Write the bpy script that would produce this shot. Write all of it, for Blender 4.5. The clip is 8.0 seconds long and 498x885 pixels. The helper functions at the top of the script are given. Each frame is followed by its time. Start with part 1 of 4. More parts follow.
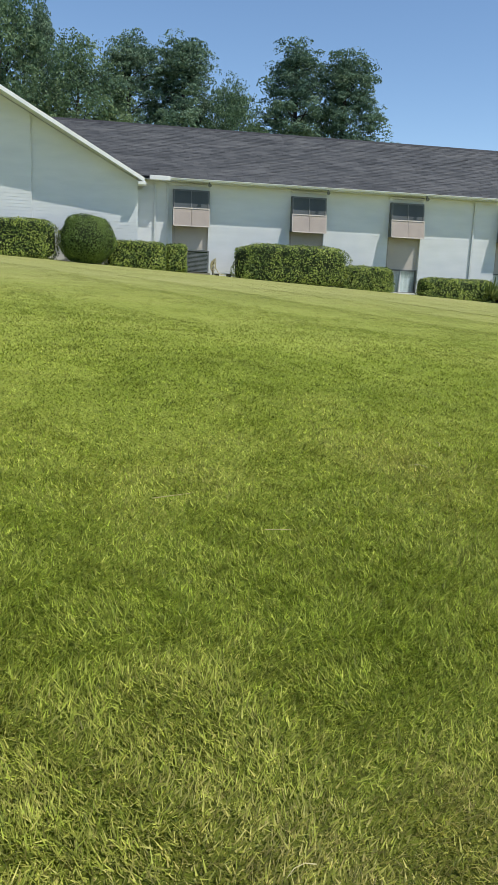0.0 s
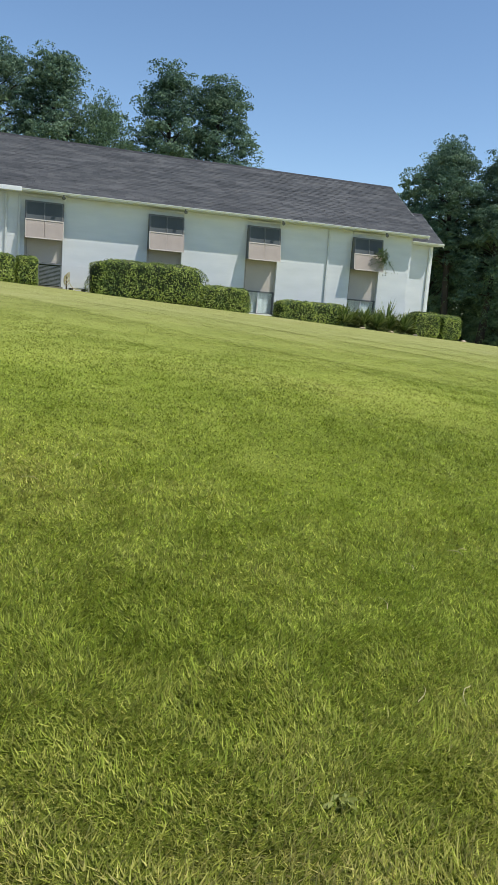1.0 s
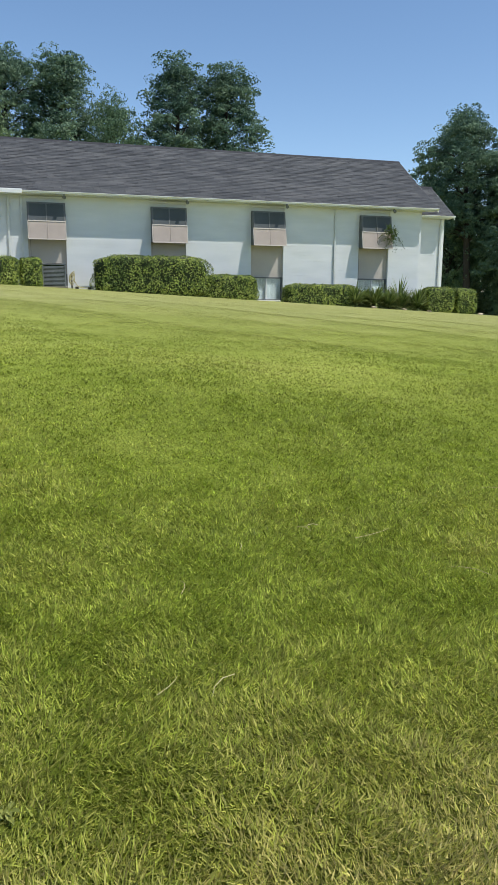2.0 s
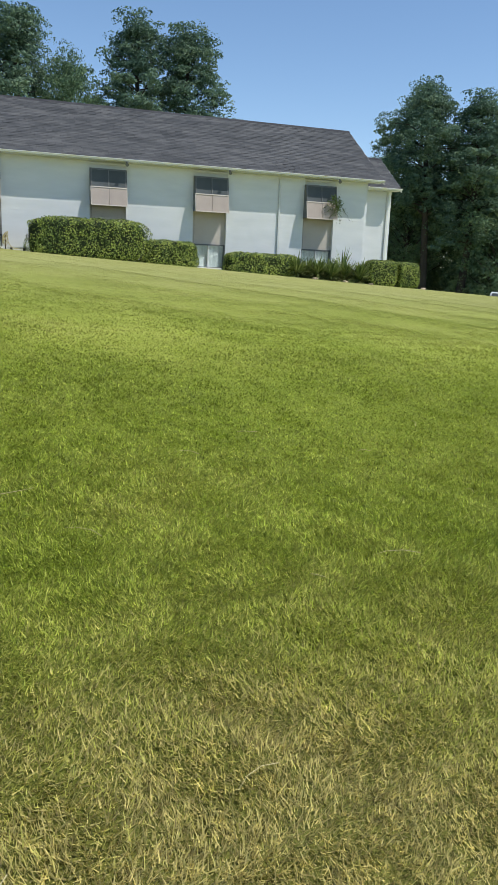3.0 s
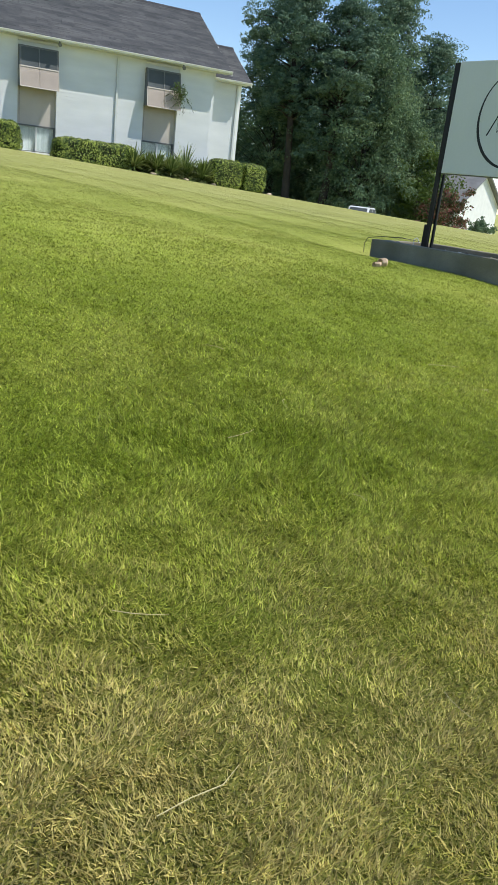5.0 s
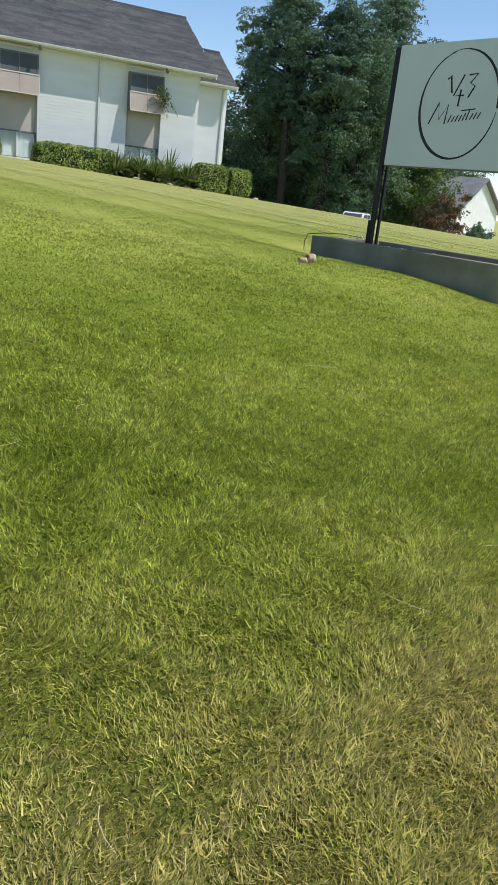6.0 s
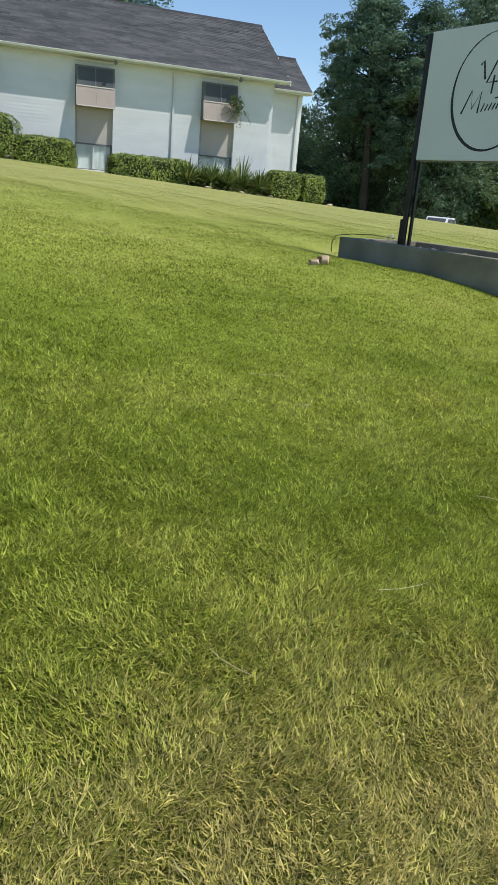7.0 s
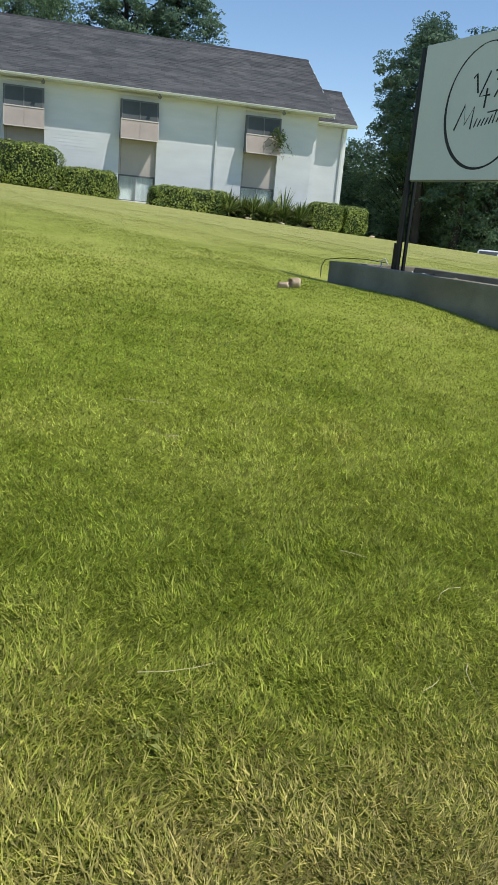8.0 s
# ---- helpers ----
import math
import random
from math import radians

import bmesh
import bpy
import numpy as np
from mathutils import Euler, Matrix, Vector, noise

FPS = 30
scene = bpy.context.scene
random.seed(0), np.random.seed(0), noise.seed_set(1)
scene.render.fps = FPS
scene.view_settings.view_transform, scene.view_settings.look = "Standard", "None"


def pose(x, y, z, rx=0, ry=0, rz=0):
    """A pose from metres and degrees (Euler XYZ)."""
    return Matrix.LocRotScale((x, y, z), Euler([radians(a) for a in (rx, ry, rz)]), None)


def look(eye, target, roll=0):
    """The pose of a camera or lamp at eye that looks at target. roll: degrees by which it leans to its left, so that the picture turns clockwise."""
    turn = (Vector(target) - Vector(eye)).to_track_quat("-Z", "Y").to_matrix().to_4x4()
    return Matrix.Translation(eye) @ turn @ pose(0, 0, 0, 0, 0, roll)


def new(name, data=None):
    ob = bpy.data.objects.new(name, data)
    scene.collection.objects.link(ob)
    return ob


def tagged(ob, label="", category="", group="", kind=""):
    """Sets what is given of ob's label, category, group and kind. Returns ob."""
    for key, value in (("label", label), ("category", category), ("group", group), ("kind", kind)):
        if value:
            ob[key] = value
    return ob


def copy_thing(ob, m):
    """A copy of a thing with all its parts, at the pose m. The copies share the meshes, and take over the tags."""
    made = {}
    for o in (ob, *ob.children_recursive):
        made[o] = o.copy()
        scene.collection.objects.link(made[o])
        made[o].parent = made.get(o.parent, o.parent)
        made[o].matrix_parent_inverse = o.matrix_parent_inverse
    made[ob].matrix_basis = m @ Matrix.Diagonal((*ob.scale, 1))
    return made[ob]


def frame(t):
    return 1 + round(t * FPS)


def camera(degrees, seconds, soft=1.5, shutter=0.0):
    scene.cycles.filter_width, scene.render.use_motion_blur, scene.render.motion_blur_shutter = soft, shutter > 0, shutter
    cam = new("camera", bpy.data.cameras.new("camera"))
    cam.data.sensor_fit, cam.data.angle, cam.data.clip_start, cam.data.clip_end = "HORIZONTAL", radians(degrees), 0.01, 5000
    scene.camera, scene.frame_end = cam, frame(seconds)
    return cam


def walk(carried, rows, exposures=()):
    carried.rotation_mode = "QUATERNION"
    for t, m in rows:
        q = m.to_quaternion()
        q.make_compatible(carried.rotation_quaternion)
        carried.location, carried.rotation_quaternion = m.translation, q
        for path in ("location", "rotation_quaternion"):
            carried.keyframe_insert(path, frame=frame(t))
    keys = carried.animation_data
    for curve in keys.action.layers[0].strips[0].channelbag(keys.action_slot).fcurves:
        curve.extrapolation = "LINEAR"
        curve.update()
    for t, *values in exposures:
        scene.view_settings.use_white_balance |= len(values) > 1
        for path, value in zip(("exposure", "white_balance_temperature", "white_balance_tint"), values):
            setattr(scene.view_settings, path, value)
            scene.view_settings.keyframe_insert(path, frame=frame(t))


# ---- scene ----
cam = camera(36.6, 8.0, soft=1.5)
PATH = [
    (0, (-11.571, -32.244, 1.296), (-11.222, -30.317, 0.891), 2.33),
    (0.5, (-10.928, -32.363, 1.308), (-10.368, -30.472, 0.976), 3.62),
    (1, (-10.342, -32.363, 1.286), (-9.700, -30.499, 0.949), 4.25),
    (1.5, (-9.964, -32.194, 1.262), (-9.321, -30.336, 0.900), 1.37),
    (1.7, (-9.776, -32.263, 1.245), (-9.239, -30.370, 0.887), 0.15),
    (3, (-8.063, -32.769, 1.189), (-7.442, -30.919, 0.747), 2.23),
    (3.5, (-7.666, -32.566, 1.183), (-7.041, -30.727, 0.709), 2.66),
    (4, (-7.282, -32.166, 1.216), (-6.410, -30.423, 0.765), 5.63),
    (4.5, (-6.377, -32.596, 1.053), (-5.497, -30.914, 0.424), 6.19),
    (4.7, (-6.202, -32.593, 1.037), (-5.309, -30.925, 0.387), 6.48),
    (5.8, (-5.426, -32.491, 1.004), (-4.482, -30.845, 0.375), 6.91),
    (6, (-5.050, -32.476, 0.965), (-4.148, -30.805, 0.338), 6.41),
    (6.5, (-4.570, -32.452, 0.949), (-3.709, -30.757, 0.329), 4.72),
    (7, (-4.201, -32.432, 0.951), (-3.511, -30.663, 0.323), 4.90),
    (7.5, (-3.765, -32.313, 0.935), (-3.132, -30.503, 0.370), 6.14),
    (8, (-3.289, -32.241, 0.887), (-2.734, -30.403, 0.327), 5.06),
]
walk(cam, [(t, look(eye, target, roll)) for t, eye, target, roll in PATH],
     exposures=((0, 0.16), (1.5, 0.19), (3.0, 0.18), (3.5, 0.24), (4.5, 0.35), (5.5, 0.28), (6.5, 0.20), (8, 0.16)))

# ---- light ----
SUN_WAY = Vector((-1.28, 0.98, -2.65)).normalized()      # the way the sunlight travels
world = bpy.data.worlds.new("sky")
scene.world = world
world.use_nodes = True
wn = world.node_tree.nodes
sky = wn.new("ShaderNodeTexSky")
sky.sky_type = "NISHITA"
sky.sun_disc = False
sky.sun_elevation = math.asin(-SUN_WAY.z)
sky.sun_rotation = math.atan2(-SUN_WAY.x, -SUN_WAY.y)
sky.altitude = 1200
sky.air_density, sky.dust_density, sky.ozone_density = 1.0, 0.25, 1.1
tone = wn.new("ShaderNodeHueSaturation")
tone.inputs["Hue"].default_value, tone.inputs["Saturation"].default_value = 0.499, 1.08
world.node_tree.links.new(sky.outputs[0], tone.inputs["Color"])
world.node_tree.links.new(tone.outputs[0], wn["Background"].inputs[0])
wn["Background"].inputs[1].default_value = 0.14
sun_data = bpy.data.lights.new("sun", "SUN")
sun_data.energy, sun_data.angle, sun_data.color = 3.9, radians(0.5), (1.0, 0.96, 0.90)
sun = new("sun", sun_data)
sun.matrix_basis = look((20, -20, 60), Vector((20, -20, 60)) + SUN_WAY)


# ---- materials ----
def mat(name, cols, scale=4.0, rough=0.7, bump=0.2, bump_scale=40.0, stretch=(1, 1, 1), fine=0.25, island=0.0, spec=0.3, metal=0.0, rand=0.0, leaf=0.0):
    """cols: colours from the dark to the light end of a broad noise; a finer noise and a bump go over it."""
    m = bpy.data.materials.new(name)
    m.use_nodes = True
    n, l = m.node_tree.nodes, m.node_tree.links
    b = n["Principled BSDF"]
    geo = n.new("ShaderNodeTexCoord")
    mp = n.new("ShaderNodeMapping")
    mp.inputs["Scale"].default_value = stretch
    l.new(geo.outputs["Object"], mp.inputs[0])
    n1 = n.new("ShaderNodeTexNoise")
    n1.inputs["Scale"].default_value, n1.inputs["Detail"].default_value = scale, 5
    n2 = n.new("ShaderNodeTexNoise")
    n2.inputs["Scale"].default_value, n2.inputs["Detail"].default_value = bump_scale, 3
    for q in (n1, n2):
        l.new(mp.outputs[0], q.inputs["Vector"])
    add = n.new("ShaderNodeMath")
    add.operation = "MULTIPLY_ADD"
    l.new(n2.outputs[0], add.inputs[0])
    add.inputs[1].default_value = fine
    l.new(n1.outputs[0], add.inputs[2])
    off = n.new("ShaderNodeMath")
    off.operation = "SUBTRACT"
    l.new(add.outputs[0], off.inputs[0])
    off.inputs[1].default_value = fine / 2
    last = off.outputs[0]
    for amount, node, out in ((island, "ShaderNodeNewGeometry", "Random Per Island"), (rand, "ShaderNodeObjectInfo", "Random")):
        if amount:
            g = n.new(node)
            q = n.new("ShaderNodeMath")
            q.operation = "MULTIPLY_ADD"
            l.new(g.outputs[out], q.inputs[0])
            q.inputs[1].default_value = amount
            l.new(last, q.inputs[2])
            s = n.new("ShaderNodeMath")
            s.operation = "SUBTRACT"
            l.new(q.outputs[0], s.inputs[0])
            s.inputs[1].default_value = amount / 2
            last = s.outputs[0]
    ramp = n.new("ShaderNodeValToRGB")
    e = ramp.color_ramp.elements
    while len(e) < len(cols):
        e.new(0.5)
    for i, c in enumerate(cols):
        e[i].position = 0.28 + 0.44 * i / max(1, len(cols) - 1)
        e[i].color = (*c, 1)
    l.new(last, ramp.inputs[0])
    l.new(ramp.outputs[0], b.inputs["Base Color"])
    b.inputs["Roughness"].default_value = rough
    b.inputs["Specular IOR Level"].default_value = spec
    b.inputs["Metallic"].default_value = metal
    if bump:
        bp = n.new("ShaderNodeBump")
        bp.inputs["Strength"].default_value, bp.inputs["Distance"].default_value = bump, 0.02
        l.new(n2.outputs[0], bp.inputs["Height"])
        l.new(bp.outputs[0], b.inputs["Normal"])
    if leaf:
        t = n.new("ShaderNodeBsdfTranslucent")
        l.new(ramp.outputs[0], t.inputs[0])
        mix = n.new("ShaderNodeMixShader")
        mix.inputs[0].default_value = leaf
        l.new(b.outputs[0], mix.inputs[1])
        l.new(t.outputs[0], mix.inputs[2])
        l.new(mix.outputs[0], n["Material Output"].inputs[0])
    return m


def glass(name, tint, rough=0.03):
    m = bpy.data.materials.new(name)
    m.use_nodes = True
    b = m.node_tree.nodes["Principled BSDF"]
    b.inputs["Base Color"].default_value = (*tint, 1)
    b.inputs["Roughness"].default_value = rough
    b.inputs["Transmission Weight"].default_value = 1.0
    b.inputs["IOR"].default_value = 1.45
    return m


def lawn_mat(name, blade):
    """Green turf that dries out to straw towards the road and in patches."""
    m = bpy.data.materials.new(name)
    m.use_nodes = True
    n, l = m.node_tree.nodes, m.node_tree.links
    b = n["Principled BSDF"]
    pos = n.new("ShaderNodeTexCoord").outputs["Object"]

    def noise_at(scale, detail=4, stretch=(1, 1, 1)):
        mp = n.new("ShaderNodeMapping")
        mp.inputs["Scale"].default_value = stretch
        l.new(pos, mp.inputs[0])
        q = n.new("ShaderNodeTexNoise")
        q.inputs["Scale"].default_value, q.inputs["Detail"].default_value = scale, detail
        l.new(mp.outputs[0], q.inputs["Vector"])
        return q.outputs[0]

    def math_(op, a, c, d=None):
        q = n.new("ShaderNodeMath")
        q.operation = op
        for i, v in enumerate((a, c, d)):
            if v is None:
                continue
            if isinstance(v, (int, float)):
                q.inputs[i].default_value = v
            else:
                l.new(v, q.inputs[i])
        return q.outputs[0]

    def ramp(v, stops):
        q = n.new("ShaderNodeValToRGB")
        e = q.color_ramp.elements
        while len(e) < len(stops):
            e.new(0.5)
        for i, (p, c) in enumerate(stops):
            e[i].position, e[i].color = p, (*c, 1)
        l.new(v, q.inputs[0])
        return q.outputs[0]

    def mix(f, a, c):
        q = n.new("ShaderNodeMix")
        q.data_type = "RGBA"
        if isinstance(f, float):
            q.inputs[0].default_value = f
        else:
            l.new(f, q.inputs[0])
        l.new(a, q.inputs[6])
        l.new(c, q.inputs[7])
        return q.outputs[2]

    sep = n.new("ShaderNodeSeparateXYZ")
    l.new(pos, sep.inputs[0])
    broad, mid, fine = noise_at(0.35, 3, (1, 1.6, 1)), noise_at(1.7, 5), noise_at(60 if not blade else 9, 2)
    near = n.new("ShaderNodeMapRange")              # the strip along the road is dry
    near.inputs["From Min"].default_value, near.inputs["From Max"].default_value = -30.15, -31.35
    l.new(sep.outputs[1], near.inputs[0])
    dry = math_("MULTIPLY_ADD", near.outputs[0], 0.38, math_("MULTIPLY_ADD", broad, 0.46, math_("MULTIPLY_ADD", mid, 0.34, 0.10)))
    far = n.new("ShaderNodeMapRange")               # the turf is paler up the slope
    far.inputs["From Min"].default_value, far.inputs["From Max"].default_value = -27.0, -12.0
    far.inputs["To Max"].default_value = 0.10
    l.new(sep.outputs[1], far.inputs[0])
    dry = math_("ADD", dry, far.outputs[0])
    if blade:
        isl = n.new("ShaderNodeNewGeometry").outputs["Random Per Island"]
        dry = math_("MULTIPLY_ADD", isl, 0.30, math_("SUBTRACT", dry, 0.15))
    else:
        dry = math_("MULTIPLY_ADD", fine, 0.30, math_("SUBTRACT", dry, 0.15))
    col = ramp(dry, GRASS_STOPS)
    if not blade:                                   # thatch and soil near the road, darkened in colour for the shade between blades
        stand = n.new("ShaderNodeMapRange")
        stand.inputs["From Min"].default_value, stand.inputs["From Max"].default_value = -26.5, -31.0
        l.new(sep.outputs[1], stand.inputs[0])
        col = mix(stand.outputs[0], col, ramp(dry, THATCH_SHADE_STOPS))
    pale = n.new("ShaderNodeMapRange")              # the colour turns paler and greyer towards the building
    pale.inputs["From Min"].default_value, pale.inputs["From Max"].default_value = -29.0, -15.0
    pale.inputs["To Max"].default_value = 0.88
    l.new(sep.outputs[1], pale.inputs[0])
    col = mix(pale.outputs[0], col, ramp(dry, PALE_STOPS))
    streak = noise_at(0.9, 4, (0.4, 1.5, 1))        # broad uneven bands in the turf
    clump = noise_at(24, 3)
    if blade:
        val = math_("MULTIPLY_ADD", math_("FRACT", math_("MULTIPLY", isl, 17.3), 0), 1.05, 0.47)
        val = math_("MULTIPLY", val, math_("MULTIPLY_ADD", clump, 1.7, 0.18))
    else:
        val = math_("MULTIPLY_ADD", fine, 0.7, math_("MULTIPLY_ADD", clump, 0.5, 0.42))
    val = math_("MULTIPLY", val, math_("MULTIPLY_ADD", streak, 0.36, 0.84))
    hsv = n.new("ShaderNodeHueSaturation")
    l.new(col, hsv.inputs["Color"])
    l.new(val, hsv.inputs["Value"])
    l.new(hsv.outputs[0], b.inputs["Base Color"])
    b.inputs["Roughness"].default_value = 0.48 if blade else 0.85
    b.inputs["Specular IOR Level"].default_value = 0.18 if blade else 0.08
    if blade:
        t = n.new("ShaderNodeBsdfTranslucent")
        l.new(hsv.outputs[0], t.inputs[0])
        ms = n.new("ShaderNodeMixShader")
        ms.inputs[0].default_value = 0.36
        l.new(b.outputs[0], ms.inputs[1])
        l.new(t.outputs[0], ms.inputs[2])
        l.new(ms.outputs[0], n["Material Output"].inputs[0])
    else:
        bp = n.new("ShaderNodeBump")
        bp.inputs["Strength"].default_value, bp.inputs["Distance"].default_value = 0.8, 0.05
        l.new(fine, bp.inputs["Height"])
        l.new(bp.outputs[0], b.inputs["Normal"])
    return m


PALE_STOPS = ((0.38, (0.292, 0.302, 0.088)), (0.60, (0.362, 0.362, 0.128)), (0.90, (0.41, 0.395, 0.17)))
GRASS_STOPS = ((0.38, (0.228, 0.288, 0.030)), (0.55, (0.338, 0.386, 0.057)), (0.71, (0.42, 0.418, 0.090)), (0.92, (0.53, 0.45, 0.17)))
# grass colours cut to about a quarter: painted shade between the blades
THATCH_SHADE_STOPS = tuple((p, (c[0] * 0.24, c[1] * 0.29, c[2] * 0.17)) for p, c in GRASS_STOPS)
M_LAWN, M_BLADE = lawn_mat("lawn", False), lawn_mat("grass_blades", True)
M_SIDING = mat("white_siding", ((0.60, 0.62, 0.615), (0.68, 0.695, 0.69)), 0.7, 0.55, 0.12, 90, (1, 1, 4), 0.3)
M_TRIM = mat("white_trim", ((0.70, 0.71, 0.69), (0.82, 0.82, 0.80)), 1.5, 0.45, 0.05, 60)
M_SHINGLE = mat("roof_shingle", ((0.064, 0.067, 0.071), (0.090, 0.093, 0.096), (0.124, 0.125, 0.126)), 1.1, 0.9, 0.6, 60, (0.6, 2, 2), 0.25, island=0.26, spec=0.2)
M_RIDGE = mat("ridge_cap", ((0.03, 0.03, 0.034), (0.06, 0.06, 0.064)), 3, 0.9, 0.4, 60)
M_PANEL = mat("beige_panel", ((0.36, 0.305, 0.27), (0.45, 0.38, 0.335)), 1.1, 0.75, 0.35, 120, (1, 1, 1), 0.35)
M_PANELLOW = mat("beige_stucco", ((0.43, 0.385, 0.335), (0.52, 0.47, 0.41)), 0.9, 0.85, 0.5, 110, (1, 1, 1), 0.35)
M_PANELTRIM = mat("beige_trim", ((0.50, 0.45, 0.40), (0.58, 0.53, 0.47)), 2, 0.6, 0.05, 80)
M_FRAME = mat("grey_frame", ((0.11, 0.115, 0.115), (0.17, 0.175, 0.17)), 3, 0.5, 0.05, 80)
M_SCREEN = mat("dark_screen", ((0.065, 0.075, 0.080), (0.105, 0.118, 0.124)), 0.8, 0.6, 0.1, 200, spec=0.15)
M_CURTAIN = mat("pale_curtain", ((0.45, 0.50, 0.50), (0.62, 0.66, 0.65)), 2, 0.9, 0.3, 14, (6, 1, 0.3))
M_GLASS = glass("window_glass", (0.85, 0.92, 0.93))
M_DARK = mat("dark_metal", ((0.010, 0.011, 0.012), (0.028, 0.028, 0.028)), 3, 0.5, 0.15, 80, spec=0.4)
M_POST = mat("black_gloss_paint", ((0.006, 0.007, 0.007), (0.014, 0.014, 0.014)), 3, 0.4, 0.05, 60, spec=0.25)
M_PIPE = mat("grey_pipe", ((0.52, 0.54, 0.52), (0.66, 0.67, 0.65)), 2, 0.5, 0.05, 60)
M_AC = mat("condenser_metal", ((0.13, 0.145, 0.15), (0.19, 0.205, 0.21)), 3, 0.5, 0.1, 90)
M_CONC = mat("concrete", ((0.135, 0.122, 0.088), (0.21, 0.19, 0.14), (0.30, 0.275, 0.205)), 2.2, 0.9, 0.22, 110, (1, 1, 1), 0.4)
M_SOIL = mat("dry_mulch", ((0.07, 0.052, 0.036), (0.16, 0.125, 0.085)), 6, 0.95, 0.8, 50)
M_SIGN = mat("sign_face", ((0.60, 0.62, 0.60), (0.68, 0.695, 0.68)), 0.8, 0.45, 0.03, 40)
M_INK = mat("black_vinyl", ((0.012, 0.013, 0.014), (0.022, 0.022, 0.023)), 5, 0.5, 0.0, 40)
M_HEDGE = mat("hedge_leaf", ((0.045, 0.080, 0.014), (0.145, 0.205, 0.032), (0.38, 0.44, 0.085)), 2.2, 0.45, 0.0, 20, island=0.6, spec=0.35, leaf=0.12)
M_BALL = mat("dark_bush_leaf", ((0.06, 0.10, 0.018), (0.13, 0.19, 0.035)), 1.6, 0.55, 0.0, 20, island=0.5, spec=0.3, leaf=0.12)
# near-black colour stands in for shade inside hedges and behind the louvres
M_CORE = mat("shaded_inside", ((0.010, 0.017, 0.006), (0.024, 0.036, 0.012)), 5, 0.95, 0.5, 30)
M_PINE = mat("pine_needles", ((0.066, 0.122, 0.088), (0.125, 0.20, 0.13), (0.205, 0.285, 0.18)), 0.35, 0.55, 0.0, 8, island=0.3, spec=0.12, rand=0.12, leaf=0.28)
M_OAK = mat("oak_leaves", ((0.066, 0.12, 0.072), (0.13, 0.205, 0.108), (0.22, 0.295, 0.15)), 0.3, 0.5, 0.0, 8, island=0.3, spec=0.12, rand=0.12, leaf=0.28)
M_LIGHTLEAF = mat("light_green_leaves", ((0.07, 0.115, 0.022), (0.13, 0.19, 0.035)), 0.6, 0.5, 0.0, 8, island=0.6, leaf=0.3)
M_MYRTLE = mat("myrtle_leaves", ((0.05, 0.085, 0.025), (0.13, 0.12, 0.045), (0.30, 0.095, 0.085)), 0.9, 0.6, 0.0, 8, island=0.6, leaf=0.25)
M_BARK = mat("bark", ((0.03, 0.026, 0.022), (0.075, 0.063, 0.053)), 3, 0.95, 0.8, 14, (1, 1, 0.25))
M_YUCCA = mat("yucca_leaf", ((0.09, 0.135, 0.035), (0.17, 0.23, 0.06), (0.29, 0.33, 0.11)), 2, 0.5, 0.0, 20, island=0.7, leaf=0.2)
M_WEED = mat("dull_weed_leaf", ((0.20, 0.23, 0.05), (0.32, 0.34, 0.09)), 6, 0.6, 0.0, 30, island=0.4, leaf=0.2)
M_CLAY = mat("tan_clay", ((0.40, 0.27, 0.17), (0.60, 0.46, 0.32)), 7, 0.85, 0.3, 50)
M_STONE = mat("pale_stone", ((0.42, 0.31, 0.21), (0.62, 0.52, 0.40)), 6, 0.9, 0.6, 40)
M_WHITECAR = mat("white_car_paint", ((0.74, 0.75, 0.76), (0.80, 0.81, 0.82)), 1, 0.25, 0.0, 20, spec=0.5)
M_TYRE = mat("tyre_rubber", ((0.015, 0.015, 0.015), (0.03, 0.03, 0.03)), 5, 0.85, 0.2, 50)
M_GREYROOF = mat("grey_roof", ((0.16, 0.165, 0.17), (0.24, 0.245, 0.25)), 1.0, 0.9, 0.4, 30, island=0.2)
M_STRAW = mat("straw", ((0.42, 0.36, 0.17), (0.60, 0.53, 0.30)), 5, 0.8, 0.1, 50, island=0.4)


# ---- mesh helpers ----
def mesh_of(name, bm, material, smooth=False):
    me = bpy.data.meshes.new(name)
    bm.normal_update()
    bm.to_mesh(me)
    bm.free()
    me.materials.append(material)
    if smooth:
        for p in me.polygons:
            p.use_smooth = True
    return me


def part(name, bm, material, parent=None, label="", smooth=False, at=None):
    data = bm if isinstance(bm, bpy.types.Mesh) else mesh_of(name, bm, material, smooth)
    ob = new(name, data)
    if at is not None:
        ob.location = at
    if parent is not None:
        ob.parent = parent
    if label:
        tagged(ob, label)
    return ob


def thing(name, at, label, category, group="", kind=""):
    ob = new(name)
    ob.empty_display_size = 0.2
    ob.location = at
    return tagged(ob, label, category, group, kind)


def box(x0, x1, y0, y1, z0, z1, bm=None, bevel=0.0):
    own = bmesh.new()
    r = bmesh.ops.create_cube(own, size=1.0)
    for v in r["verts"]:
        v.co = Vector(((x0 + x1) / 2 + v.co.x * (x1 - x0), (y0 + y1) / 2 + v.co.y * (y1 - y0), (z0 + z1) / 2 + v.co.z * (z1 - z0)))
    if bevel:
        bmesh.ops.bevel(own, geom=own.edges[:], offset=bevel, segments=2, affect="EDGES", profile=0.6)
    if bm is None:
        return own
    return join(bm, own)


def join(bm, own):
    me = bpy.data.meshes.new("tmp")
    own.to_mesh(me)
    own.free()
    bm.from_mesh(me)
    bpy.data.meshes.remove(me)
    return bm


